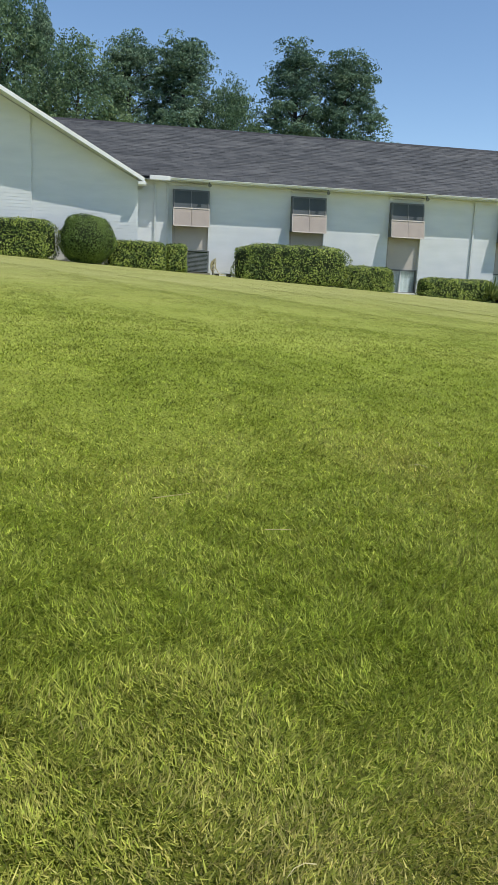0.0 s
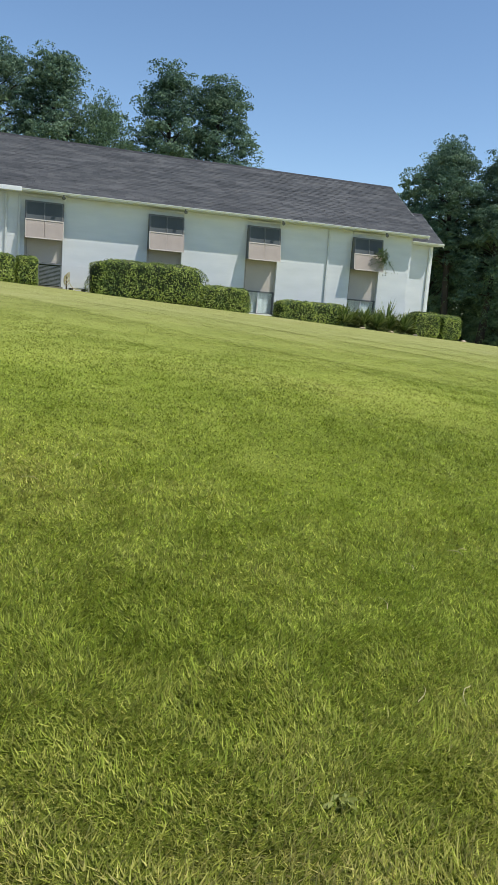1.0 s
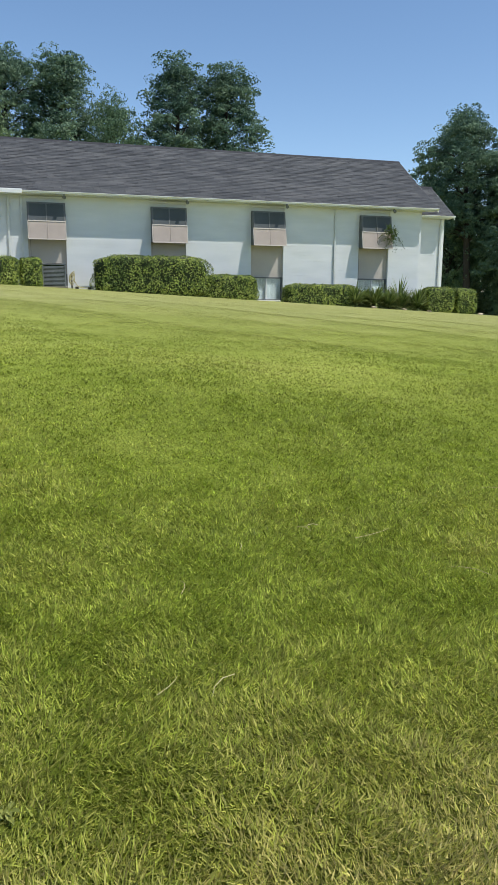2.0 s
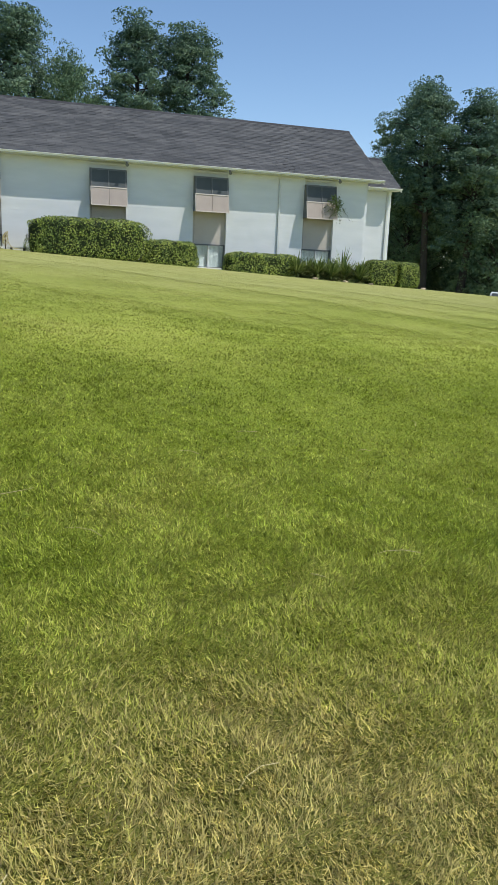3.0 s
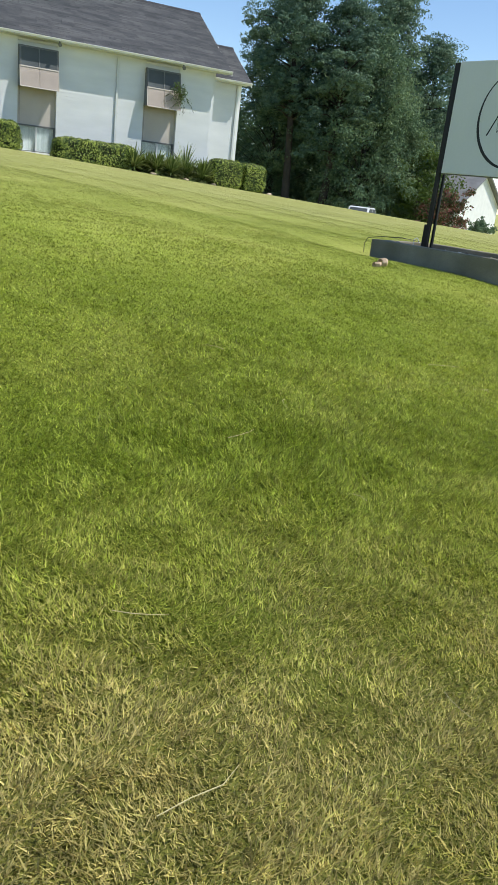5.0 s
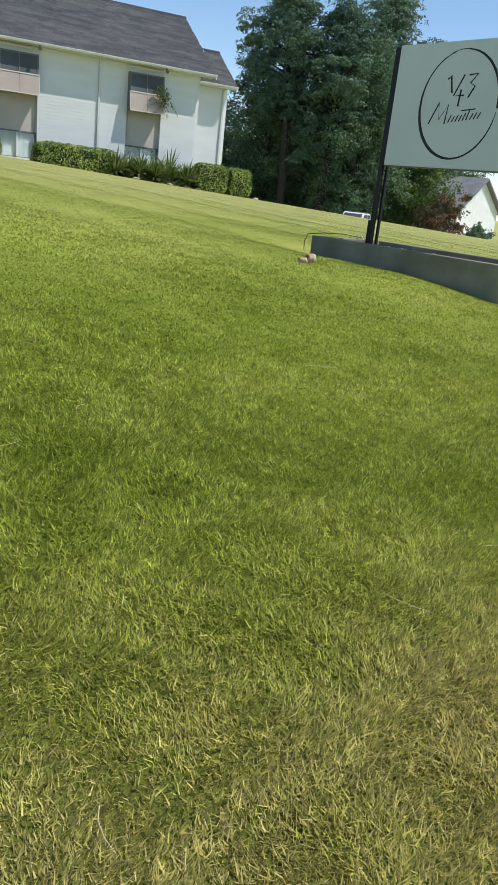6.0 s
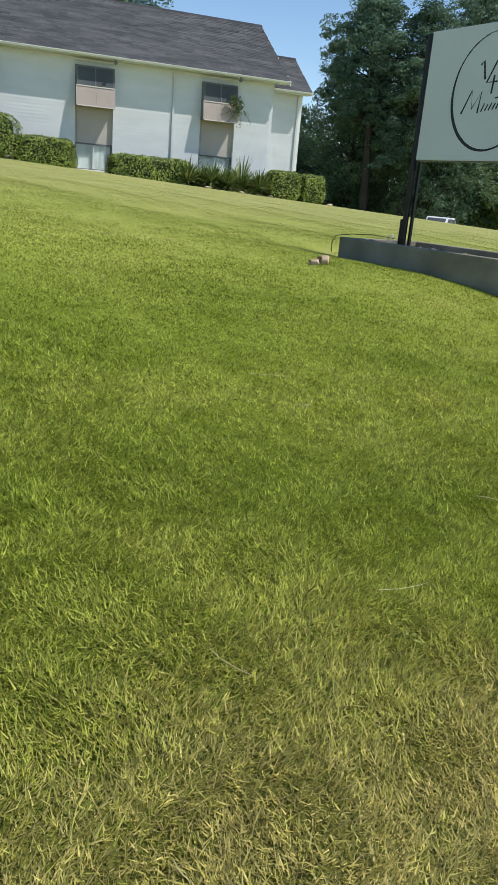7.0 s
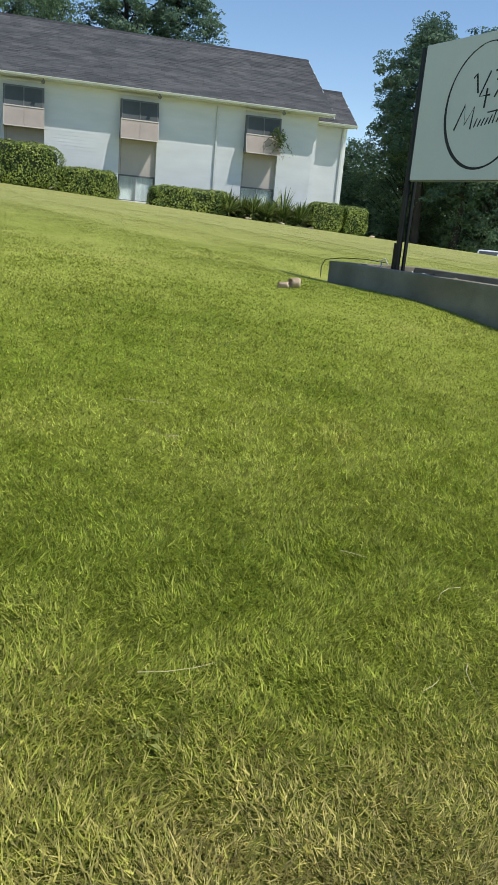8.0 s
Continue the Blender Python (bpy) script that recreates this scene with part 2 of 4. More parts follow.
def prism(poly, x0, x1, axis="x", bm=None):
    """A closed outline of (a, z) swept along x (a is y) or along y (a is x)."""
    bm = bm or bmesh.new()
    rows = []
    for s in (x0, x1):
        rows.append([bm.verts.new((s, a, z) if axis == "x" else (a, s, z)) for a, z in poly])
    k = len(poly)
    for i in range(k):
        bm.faces.new((rows[0][i], rows[0][(i + 1) % k], rows[1][(i + 1) % k], rows[1][i]))
    bm.faces.new(rows[0][::-1])
    bm.faces.new(rows[1])
    bmesh.ops.recalc_face_normals(bm, faces=bm.faces[:])
    return bm


def tube(points, radii, sides=8, bm=None):
    """A round limb through points, with a radius at each."""
    bm = bm or bmesh.new()
    rings = []
    for i, p in enumerate(points):
        p = Vector(p)
        way = (Vector(points[min(i + 1, len(points) - 1)]) - Vector(points[max(i - 1, 0)])).normalized()
        q = way.to_track_quat("Z", "Y")
        r = radii[i] if hasattr(radii, "__len__") else radii
        rings.append([bm.verts.new(p + q @ Vector((r * math.cos(2 * math.pi * k / sides), r * math.sin(2 * math.pi * k / sides), 0))) for k in range(sides)])
    for a, b in zip(rings, rings[1:]):
        for k in range(sides):
            bm.faces.new((a[k], a[(k + 1) % sides], b[(k + 1) % sides], b[k]))
    bm.faces.new(rings[0][::-1])
    bm.faces.new(rings[-1])
    return bm


def flat_mesh(name, verts, size, material):
    """A mesh of separate faces, each with the same number of corners."""
    me = bpy.data.meshes.new(name)
    k = len(verts)
    f = k // size
    me.vertices.add(k)
    me.vertices.foreach_set("co", np.asarray(verts, np.float32).ravel())
    me.loops.add(k)
    me.loops.foreach_set("vertex_index", np.arange(k, dtype=np.int32))
    me.polygons.add(f)
    me.polygons.foreach_set("loop_start", np.arange(0, k, size, dtype=np.int32))
    me.polygons.foreach_set("loop_total", np.full(f, size, np.int32))
    me.update(calc_edges=True)
    me.materials.append(material)
    return me


def leaves(centres, length, width, rng, up=0.35, facing=None, loose=0.45):
    """Leaf-shaped quads with random turns at the centres; up: how much they face upwards; facing: the way each one faces, loosely."""
    k = len(centres)
    nrm = rng.normal(size=(k, 3))
    if facing is None:
        nrm[:, 2] = np.abs(nrm[:, 2]) + up
    else:
        nrm = facing + nrm * loose
    nrm /= np.linalg.norm(nrm, axis=1)[:, None]
    a = np.cross(nrm, rng.normal(size=(k, 3)))
    a /= np.linalg.norm(a, axis=1)[:, None]
    b = np.cross(nrm, a)
    s = rng.uniform(0.6, 1.35, (k, 1))
    q = np.empty((k, 4, 3))
    q[:, 0] = centres - a * length * s / 2
    q[:, 1] = centres + b * width * s / 2 + a * length * s * 0.06
    q[:, 2] = centres + a * length * s / 2
    q[:, 3] = centres - b * width * s / 2 + a * length * s * 0.06
    return q.reshape(-1, 3)


# ---- ground ----
PROFILE_Y = np.array([-80, -40, -34.5, -32.3, -30.0, -27.2, -26.0, -24.0, -15.0, -1.3, 6.0, 30.0])
PROFILE_Z = np.array([-1.2, -1.0, -0.86, -0.67, -0.26, 0.245, 0.345, 0.41, 0.80, 1.28, 1.40, 1.40])
_fy = np.arange(-90, 60, 0.1)
_fz = np.interp(_fy, PROFILE_Y, PROFILE_Z)
_fz = np.convolve(np.pad(_fz, 12, mode="edge"), np.ones(25) / 25, "valid")


def ground(x, y):
    x, y = np.asarray(x, float), np.asarray(y, float)
    side = -0.054 * np.clip(x, -30, 30)
    behind = np.clip((x - 10) / 10, 0, 1) * np.clip(y - 4, 0, 14) * 0.094
    bumps = 0.015 * np.sin(x * 0.9 + 1.3) * np.sin(y * 0.7) + 0.015 * np.sin(x * 2.3 + y * 1.1)
    dip = 0.075 * np.exp(-((x - 0.0) ** 2 + (y + 24.5) ** 2) / 1.1)
    return np.interp(y, _fy, _fz) + side - behind - dip + bumps * np.clip((-2.5 - y) / 3, 0, 1) * np.clip((y + 33) / 1.5, 0, 1)


def gz(x, y):
    return float(ground(x, y))


def spread(lo, hi, fine_lo, fine_hi, step, grow=1.25):
    out = list(np.arange(fine_lo, fine_hi + 1e-6, step))
    s, v = step, fine_hi
    while v < hi:
        s *= grow
        v += s
        out.append(min(v, hi))
    s, v = step, fine_lo
    while v > lo:
        s *= grow
        v -= s
        out.insert(0, max(v, lo))
    return np.array(out)


gx, gy = spread(-1500, 1500, -22, 24, 0.4), spread(-300, 2500, -36, 4, 0.35)
GX, GY = np.meshgrid(gx, gy)
GZ = ground(GX, GY)
bm = bmesh.new()
rows_ = [[bm.verts.new((GX[j, i], GY[j, i], GZ[j, i])) for i in range(len(gx))] for j in range(len(gy))]
for j in range(len(gy) - 1):
    for i in range(len(gx) - 1):
        bm.faces.new((rows_[j][i], rows_[j][i + 1], rows_[j + 1][i + 1], rows_[j + 1][i]))
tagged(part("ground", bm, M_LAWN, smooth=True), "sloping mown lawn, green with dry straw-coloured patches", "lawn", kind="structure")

# ---- the apartment building ----
STRIPS = (-9.31, -4.36, 0.0, 5.08)     # left edges of the window strips
STRIP_W = 1.49
WALL_TOP, EAVE_Z, EAVE_Y, RIDGE_Y, RIDGE_Z = 5.38, 5.44, -0.52, 3.6, 8.14
END_X, LAST_X = 8.1, 10.03
building = thing("apartment_building", (0, 0, 0), "two-storey white apartment building with a dark grey shingle roof", "building")


def siding(x0, x1, z0, z1, step=0.125):
    """Lapped boards over a wall face at y = 0, the lower edge of each board proud."""
    bm = bmesh.new()
    k = int(round((z1 - z0) / step))
    for i in range(k):
        a, b = z0 + (z1 - z0) * i / k, z0 + (z1 - z0) * (i + 1) / k
        v = [bm.verts.new(c) for c in ((x0, -0.0078, a), (x1, -0.0078, a), (x1, -0.003, b), (x0, -0.003, b), (x0, 0.0, a), (x1, 0.0, a))]
        bm.faces.new((v[0], v[1], v[2], v[3]))
        bm.faces.new((v[4], v[5], v[1], v[0]))
    return bm


def wall_piece(name, x0, x1, y, z0, z1, depth=0.22, boards=True):
    w = part(name, box(x0, x1, y, y + depth, z0, z1), M_SIDING, building)
    if boards:
        tagged(part("siding", siding(x0, x1, z0, z1), M_SIDING, w, at=(0, y, 0)), "white horizontal lap siding", kind="stuff")
    return w


edges = [-10.75]
for s in STRIPS:
    edges += [s, s + STRIP_W]
edges.append(END_X)
for i in range(0, len(edges), 2):
    wall_piece("wall", edges[i], edges[i + 1], 0.0, -0.6, WALL_TOP)
for s in STRIPS:
    part("header", box(s, s + STRIP_W, 0.02, 0.22, 5.02, WALL_TOP), M_SIDING, building)
    part("footing", box(s, s + STRIP_W, 0.0, 0.22, -0.6, gz(s + 0.7, -0.3) - 0.02), M_CONC, building)
wall_piece("wall", END_X + 0.22, LAST_X, 1.2, -0.6, 5.22)
part("wall", box(END_X, END_X + 0.22, 0.22, 6.9, -0.6, WALL_TOP), M_SIDING, building)
part("wall", box(LAST_X - 0.22, LAST_X, 1.42, 5.6, -0.6, 5.22), M_SIDING, building)
part("wall", box(-10.75, LAST_X, 6.9, 7.1, -0.6, 5.2), M_SIDING, building)
part("floor_slab", box(-10.7, 8.0, 0.3, 6.8, 2.32, 2.5), M_CONC, building)
part("floor_slab", box(-10.7, 8.0, 0.3, 6.8, 0.4, 0.6), M_CONC, building)
part("corner_board", box(LAST_X - 0.12, LAST_X + 0.02, 1.165, 1.195, 0.2, 5.22), M_TRIM, building)


def gable_roof(name, x0, x1, ye, ze, yr, zr, thick=0.075):
    yb = 2 * yr - ye
    return part(name, prism(((ye, ze), (yr, zr), (yb, ze), (yb, ze - thick), (yr, zr - thick), (ye, ze - thick)), x0, x1), M_RIDGE, building, "dark grey shingle roof")


def shingles(x0, x1, ye, ze, yr, zr, rng, tab=0.42, course=0.145):
    """Overlapping tabs in courses up a slope, joined."""
    run, rise = yr - ye, zr - ze
    length = math.hypot(run, rise)
    uy, uz = run / length, rise / length
    ny, nz = -uz, uy
    k = int(length / course)
    out = []
    for i in range(k + 1):
        a, b = i * course, min((i + 1.15) * course, length)
        x = x0 - rng.uniform(0, tab)
        while x < x1:
            w = tab * rng.uniform(0.55, 1.5)
            l, r = max(x, x0), min(x + w - 0.008, x1)
            if r - l > 0.03:
                h = rng.uniform(0.010, 0.022)
                d = rng.uniform(-0.012, 0.012)
                lo, hi = (a + d, h), (b, 0.004)
                p = [(l, ye + lo[0] * uy + lo[1] * ny, ze + lo[0] * uz + lo[1] * nz), (r, ye + lo[0] * uy + lo[1] * ny, ze + lo[0] * uz + lo[1] * nz),
                     (r, ye + hi[0] * uy + hi[1] * ny, ze + hi[0] * uz + hi[1] * nz), (l, ye + hi[0] * uy + hi[1] * ny, ze + hi[0] * uz + hi[1] * nz)]
                out += p
            x += w
    return np.array(out)


rng = np.random.default_rng(5)
roof = gable_roof("roof", -15.9, 8.72, EAVE_Y, EAVE_Z, RIDGE_Y, RIDGE_Z)
tagged(part("shingles", flat_mesh("shingles", shingles(-15.6, 8.72, EAVE_Y - 0.03, EAVE_Z + 0.005, RIDGE_Y, RIDGE_Z + 0.005, rng), 4, M_SHINGLE), M_SHINGLE, roof), kind="stuff")
part("ridge_cap", prism(((RIDGE_Y - 0.16, RIDGE_Z - 0.085), (RIDGE_Y, RIDGE_Z + 0.035), (RIDGE_Y + 0.16, RIDGE_Z - 0.085)), -15.9, 8.74), M_RIDGE, roof)
E_YE, E_ZE, E_YR, E_ZR = 0.66, 5.28, 3.05, 6.92
roof2 = gable_roof("roof", 8.0, 10.28, E_YE, E_ZE, E_YR, E_ZR)
tagged(part("shingles", flat_mesh("shingles", shingles(8.0, 10.28, E_YE - 0.03, E_ZE + 0.005, E_YR, E_ZR + 0.005, rng), 4, M_SHINGLE), M_SHINGLE, roof2), kind="stuff")
part("ridge_cap", prism(((E_YR - 0.15, E_ZR - 0.08), (E_YR, E_ZR + 0.03), (E_YR + 0.15, E_ZR - 0.08)), 8.4, 10.3), M_RIDGE, roof2)


def gutter(x0, x1, y, z):
    """A white K-shaped gutter with an open top along an eave."""
    prof = ((y, z), (y - 0.10, z), (y - 0.10, z - 0.022), (y - 0.075, z - 0.04), (y - 0.06, z - 0.08), (y, z - 0.08), (y, z - 0.07), (y - 0.05, z - 0.07), (y - 0.062, z - 0.033), (y - 0.09, z - 0.017), (y - 0.09, z - 0.008), (y, z - 0.008))
    return prism(prof, x0, x1)


part("gutter", gutter(-10.25, 8.74, EAVE_Y + 0.0, EAVE_Z - 0.002), M_TRIM, building, "white painted gutter")
part("gutter", gutter(8.3, 10.3, E_YE, E_ZE - 0.002), M_TRIM, building, "white painted gutter")
part("soffit", box(-10.74, 8.70, EAVE_Y + 0.02, -0.021, EAVE_Z - 0.098, EAVE_Z - 0.08), M_SIDING, building)
part("soffit", box(8.33, 10.26, E_YE + 0.02, 1.16, E_ZE - 0.098, E_ZE - 0.08), M_SIDING, building)
# gable of the main roof above the lower end
part("gable_wall", prism(((0.0, WALL_TOP - 0.02), (RIDGE_Y, RIDGE_Z - 0.2), (7.1, WALL_TOP - 0.02)), END_X, END_X + 0.2), M_SIDING, building)
part("gable_wall", prism(((1.25, 5.1), (E_YR, E_ZR - 0.2), (4.9, 5.1)), LAST_X - 0.2, LAST_X), M_SIDING, building)
for x, ye, ze, yr, zr in ((8.72, EAVE_Y, EAVE_Z, RIDGE_Y, RIDGE_Z), (10.28, E_YE, E_ZE, E_YR, E_ZR)):
    part("verge_board", prism(((ye, ze - 0.17), (ye, ze - 0.012), (yr, zr - 0.012), (yr, zr - 0.17)), x + 0.002, x + 0.03), M_TRIM, building)


def downpipe(x, y, z0, z1, w=0.085):
    bm = box(x - w / 2, x + w / 2, y - 0.075, y - 0.022, z0, z1, bevel=0.008)
    for z in (z0 + 0.6, (z0 + z1) / 2, z1 - 0.35):
        box(x - w / 2 - 0.02, x + w / 2 + 0.02, y - 0.08, y - 0.021, z, z + 0.035, bm)
    box(x - w / 2, x + w / 2, y - 0.16, y - 0.05, z0 - 0.03, z0 + 0.05, bm)
    return part("downpipe", bm, M_PIPE, building, "pale grey square downpipe")


downpipe(3.91, 0.0, 1.05, 5.27)
downpipe(-10.02, 0.0, 1.95, 5.27)
downpipe(-9.52, 0.0, 1.95, 5.27)
downpipe(9.86, 1.2, 0.75, 5.12)
part("gutter_box", box(-10.28, -9.46, -0.68, -0.40, 5.30, 5.475, bevel=0.02), M_TRIM, building, "white gutter corner box")


BAY_LEAN = 0.185


def leaning(bm):
    """The bay's front leans outwards towards its foot."""
    for v in bm.verts:
        v.co.y += BAY_LEAN * (v.co.z - 3.62) * min(1.0, max(0.0, -v.co.y / 0.40))
    return bm


def bay(x):
    """The upper window with the beige panel under it, leaning out from the wall, and the panel and window below."""
    w = STRIP_W
    f = -0.44
    bm = bmesh.new()
    box(0.0, 0.06, f, 0.0, 3.63, 5.06, bm)
    box(w - 0.06, w, f, 0.0, 3.63, 5.06, bm)
    box(0.06, w - 0.06, f + 0.02, 0.0, 3.63, 3.68, bm)
    box(0.06, w - 0.06, f, 0.0, 5.03, 5.06, bm)
    b = part("bay", leaning(bm), M_FRAME, building, "window bay with grey sides, leaning outwards", at=(x, 0, 0))
    part("head_board", box(0.0, w, -0.06, 0.0, 5.225, 5.29), M_SIDING, b)
    for a, c in ((0.03, w / 2 - 0.003), (w / 2 + 0.003, w - 0.03)):
        part("panel", leaning(box(a, c, f - 0.03, f - 0.002, 3.62, 4.31, bevel=0.012)), M_PANEL, b, "beige panel under the window")
    bm = box(0.02, w - 0.02, f - 0.05, f - 0.031, 4.305, 4.345)
    box(0.0, 0.028, f - 0.034, f - 0.001, 3.62, 4.345, bm)
    box(w - 0.028, w, f - 0.034, f - 0.001, 3.62, 4.345, bm)
    box(0.02, w - 0.02, f - 0.045, f - 0.031, 3.60, 3.635, bm)
    part("panel_trim", leaning(bm), M_PANELTRIM, b)
    bm = box(0.03, w - 0.03, f - 0.03, f - 0.002, 5.0, 5.05)
    box(0.03, 0.075, f - 0.03, f - 0.002, 4.345, 5.0, bm)
    box(w - 0.075, w - 0.03, f - 0.03, f - 0.002, 4.345, 5.0, bm)
    part("window_frame", leaning(bm), M_FRAME, b)
    part("mullion", leaning(box(w / 2 - 0.02, w / 2 + 0.02, f - 0.03, f - 0.004, 4.345, 5.0)), M_FRAME, b)
    for a, c in ((0.075, w / 2 - 0.02), (w / 2 + 0.02, w - 0.075)):
        part("pane", leaning(box(a, c, f - 0.012, f - 0.004, 4.345, 5.0)), M_SCREEN, b, "dark screened pane")
    lo = part("lower_panel", box(0.0, w, 0.15, 0.21, 2.30, 5.01), M_PANELLOW, building, "beige stucco panel set back in the wall", at=(x, 0, 0))
    part("joint", box(0.09, 0.10, 0.144, 0.149, 2.31, 3.63), M_FRAME, lo)
    z0 = gz(x + 0.7, -0.3)
    bm = box(0.0, w, 0.10, 0.2, 2.24, 2.298)
    box(0.0, 0.06, 0.10, 0.2, z0 + 0.02, 2.24, bm)
    box(w - 0.06, w, 0.10, 0.2, z0 + 0.02, 2.24, bm)
    box(0.06, w - 0.06, 0.10, 0.2, z0 + 0.02, z0 + 0.08, bm)
    wdw = part("lower_window", bm, M_FRAME, building, "grey-framed window with pale curtains", at=(x, 0, 0))
    part("mullion", box(w / 2 - 0.03, w / 2 + 0.03, 0.095, 0.19, z0 + 0.08, 2.24), M_PIPE, wdw)
    for a, c in ((0.06, w / 2 - 0.03), (w / 2 + 0.03, w - 0.06)):
        g = part("pane", box(a, c, 0.135, 0.141, z0 + 0.08, 2.24), M_GLASS, wdw)
        g.visible_shadow = False
    part("curtain", box(0.05, w - 0.05, 0.205, 0.215, z0 + 0.06, 2.26), M_CURTAIN, wdw, "pale closed curtain")
    part("window_sill", box(-0.03, w + 0.03, -0.12, 0.1, z0 - 0.02, z0 + 0.045, bevel=0.01), M_TRIM, wdw, "white sill at ground level")
    lamp = part("flood_lamp", tube(((w - 0.05, -0.62, 5.22), (w - 0.05, -0.51, 5.26)), (0.075, 0.05), 10), M_FRAME, building, "small dark flood lamp under the eave", at=(x, 0, 0))
    part("lamp_bracket", box(w - 0.075, w - 0.025, -0.56, -0.50, 5.23, 5.345), M_FRAME, lamp)


for s in STRIPS:
    bay(s)

# the wing with its gable towards the lawn
WING_Y, WING_X = -1.5, -10.75
WP, wr = 0.535, -19.0
wz = 5.19 + WP * (-10.52 - wr)


def prow(x):
    """How far the gable's edge stands out before the wall: more and more towards the ridge."""
    return WING_Y - 0.474 - 0.144 * (-10.71 - max(x, 2 * wr - x))


def sheet(out, drop, thick, back=None, bm=None):
    """A roof layer over the wing, its front edge following the prow."""
    bm = bm or bmesh.new()
    for x0, z0, x1, z1 in ((-10.52, 5.19, wr, wz), (2 * wr + 10.52, 5.19, wr, wz)):
        ring = []
        for x, z in ((x0, z0), (x1, z1)):
            fr = prow(x) - out
            bk = fr + back if back else 9.0
            ring.append([bm.verts.new(c) for c in ((x, fr, z - drop), (x, bk, z - drop), (x, bk, z - drop - thick), (x, fr, z - drop - thick))])
        for k in range(4):
            bm.faces.new((ring[0][k], ring[0][(k + 1) % 4], ring[1][(k + 1) % 4], ring[1][k]))
        bm.faces.new(ring[0][::-1])
        bm.faces.new(ring[1])
    bmesh.ops.recalc_face_normals(bm, faces=bm.faces[:])
    return bm


def under_roof(x):
    return wz - 0.19 - WP * abs(x - wr)


part("wall", prism(((WING_X, -0.6), (WING_X, under_roof(WING_X)), (wr, under_roof(wr)), (-27, under_roof(-27)), (-27, -0.6)), WING_Y, WING_Y + 0.2, "y"), M_SIDING, building)
tagged(part("siding", siding(-14.7, WING_X, 1.8, 4.95), M_SIDING, building, at=(0, WING_Y, 0)), kind="stuff")
tagged(part("siding", siding(-26.9, -14.72, 1.8, 5.0), M_SIDING, building, at=(0, WING_Y - 0.10, 0)), kind="stuff")
part("wall", prism(((-14.72, -0.6), (-14.72, under_roof(-14.72)), (wr, under_roof(wr)), (-26.9, under_roof(-26.9)), (-26.9, -0.6)), WING_Y - 0.10, WING_Y - 0.003, "y"), M_SIDING, building)
part("wall", box(WING_X - 0.2, WING_X, WING_Y + 0.2, 6.9, -0.6, 4.90), M_SIDING, building)
wing_roof = part("roof", sheet(0.0, 0.0, 0.14), M_RIDGE, building, "dark grey shingle roof")
part("verge_board", sheet(0.03, 0.01, 0.15, 0.028), M_TRIM, building, "white verge board")
part("soffit", sheet(-0.004, 0.142, 0.02, 2.0), M_SIDING, building)
part("eave_return", box(-10.76, -10.46, WING_Y - 0.52, WING_Y + 0.05, 4.93, 5.04, bevel=0.01), M_TRIM, building)


# ---- hedges and bushes ----
def hedge(name, x0, x1, y0, y1, top, label, leaf_mat, seed, leaf=0.07, dome=0.0, group="clipped hedges along the wall"):
    """A clipped hedge: an uneven rounded body with leaves all over it."""
    rng = np.random.default_rng(seed)
    cx, cy = (x0 + x1) / 2, (y0 + y1) / 2
    zb = min(gz(x0, y0), gz(x1, y0), gz(x0, y1), gz(x1, y1)) - 0.03
    th = thing(name, (cx, cy, zb), label, "hedge" if not dome else "bush", group)
    hx, hy, h = (x1 - x0) / 2, (y1 - y0) / 2, top - zb
    p_exp = 2.0 if dome else 5.0

    def shell(d):
        r = (np.abs(d[:, 0]) ** p_exp + np.abs(d[:, 1]) ** p_exp + np.abs(d[:, 2]) ** p_exp) ** (-1 / p_exp)
        return d * r[:, None]

    area = 2 * (hx + hy) * 2 * h + 4 * hx * hy
    count = int(min(16000, area * 900))
    # even over the faces: sample a box, push out to the rounded shape
    face = rng.choice(3, count, p=np.array([hy * h, hx * h, hx * hy * 2]) / (hy * h + hx * h + 2 * hx * hy))
    u = rng.uniform(-1, 1, (count, 3))
    for a in range(3):
        sgn = np.where(rng.random(count) < 0.5, -1, 1)
        u[:, a] = np.where(face == a, sgn, u[:, a])
    s = shell(u)
    lump = np.array([noise.noise(Vector((q[0] * hx * 1.7 + seed, q[1] * hy * 1.7, q[2] * h * 0.9))) for q in s])
    s = s * (1 + 0.12 * lump[:, None] + rng.normal(0, 0.012, (count, 1)))
    face_way = np.sign(u) * np.abs(u) ** (1.0 if dome else 6.0) / np.array([hx, hy, h / 2])
    face_way /= np.linalg.norm(face_way, axis=1)[:, None]
    low = s[:, 2] < -0.93
    s, face_way = s[~low], face_way[~low]
    pts = np.stack([s[:, 0] * hx, s[:, 1] * hy, (s[:, 2] + 1) / 2 * h], 1)
    pts += rng.normal(0, 0.018, pts.shape)
    bm = bmesh.new()
    bmesh.ops.create_icosphere(bm, subdivisions=4, radius=1.0)
    co = np.array([v.co[:] for v in bm.verts])
    sh = shell(co) * 0.955
    for v, c in zip(bm.verts, sh):
        v.co = Vector((c[0] * hx, c[1] * hy, (c[2] + 1) / 2 * h))
    # dark body added under the leaves, painted as the hedge's inner shade
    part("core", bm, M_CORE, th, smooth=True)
    tagged(part("foliage", flat_mesh("foliage", leaves(pts, leaf, leaf * 0.62, rng, facing=face_way, loose=0.38), 4, leaf_mat), leaf_mat, th), kind="stuff")
    return th


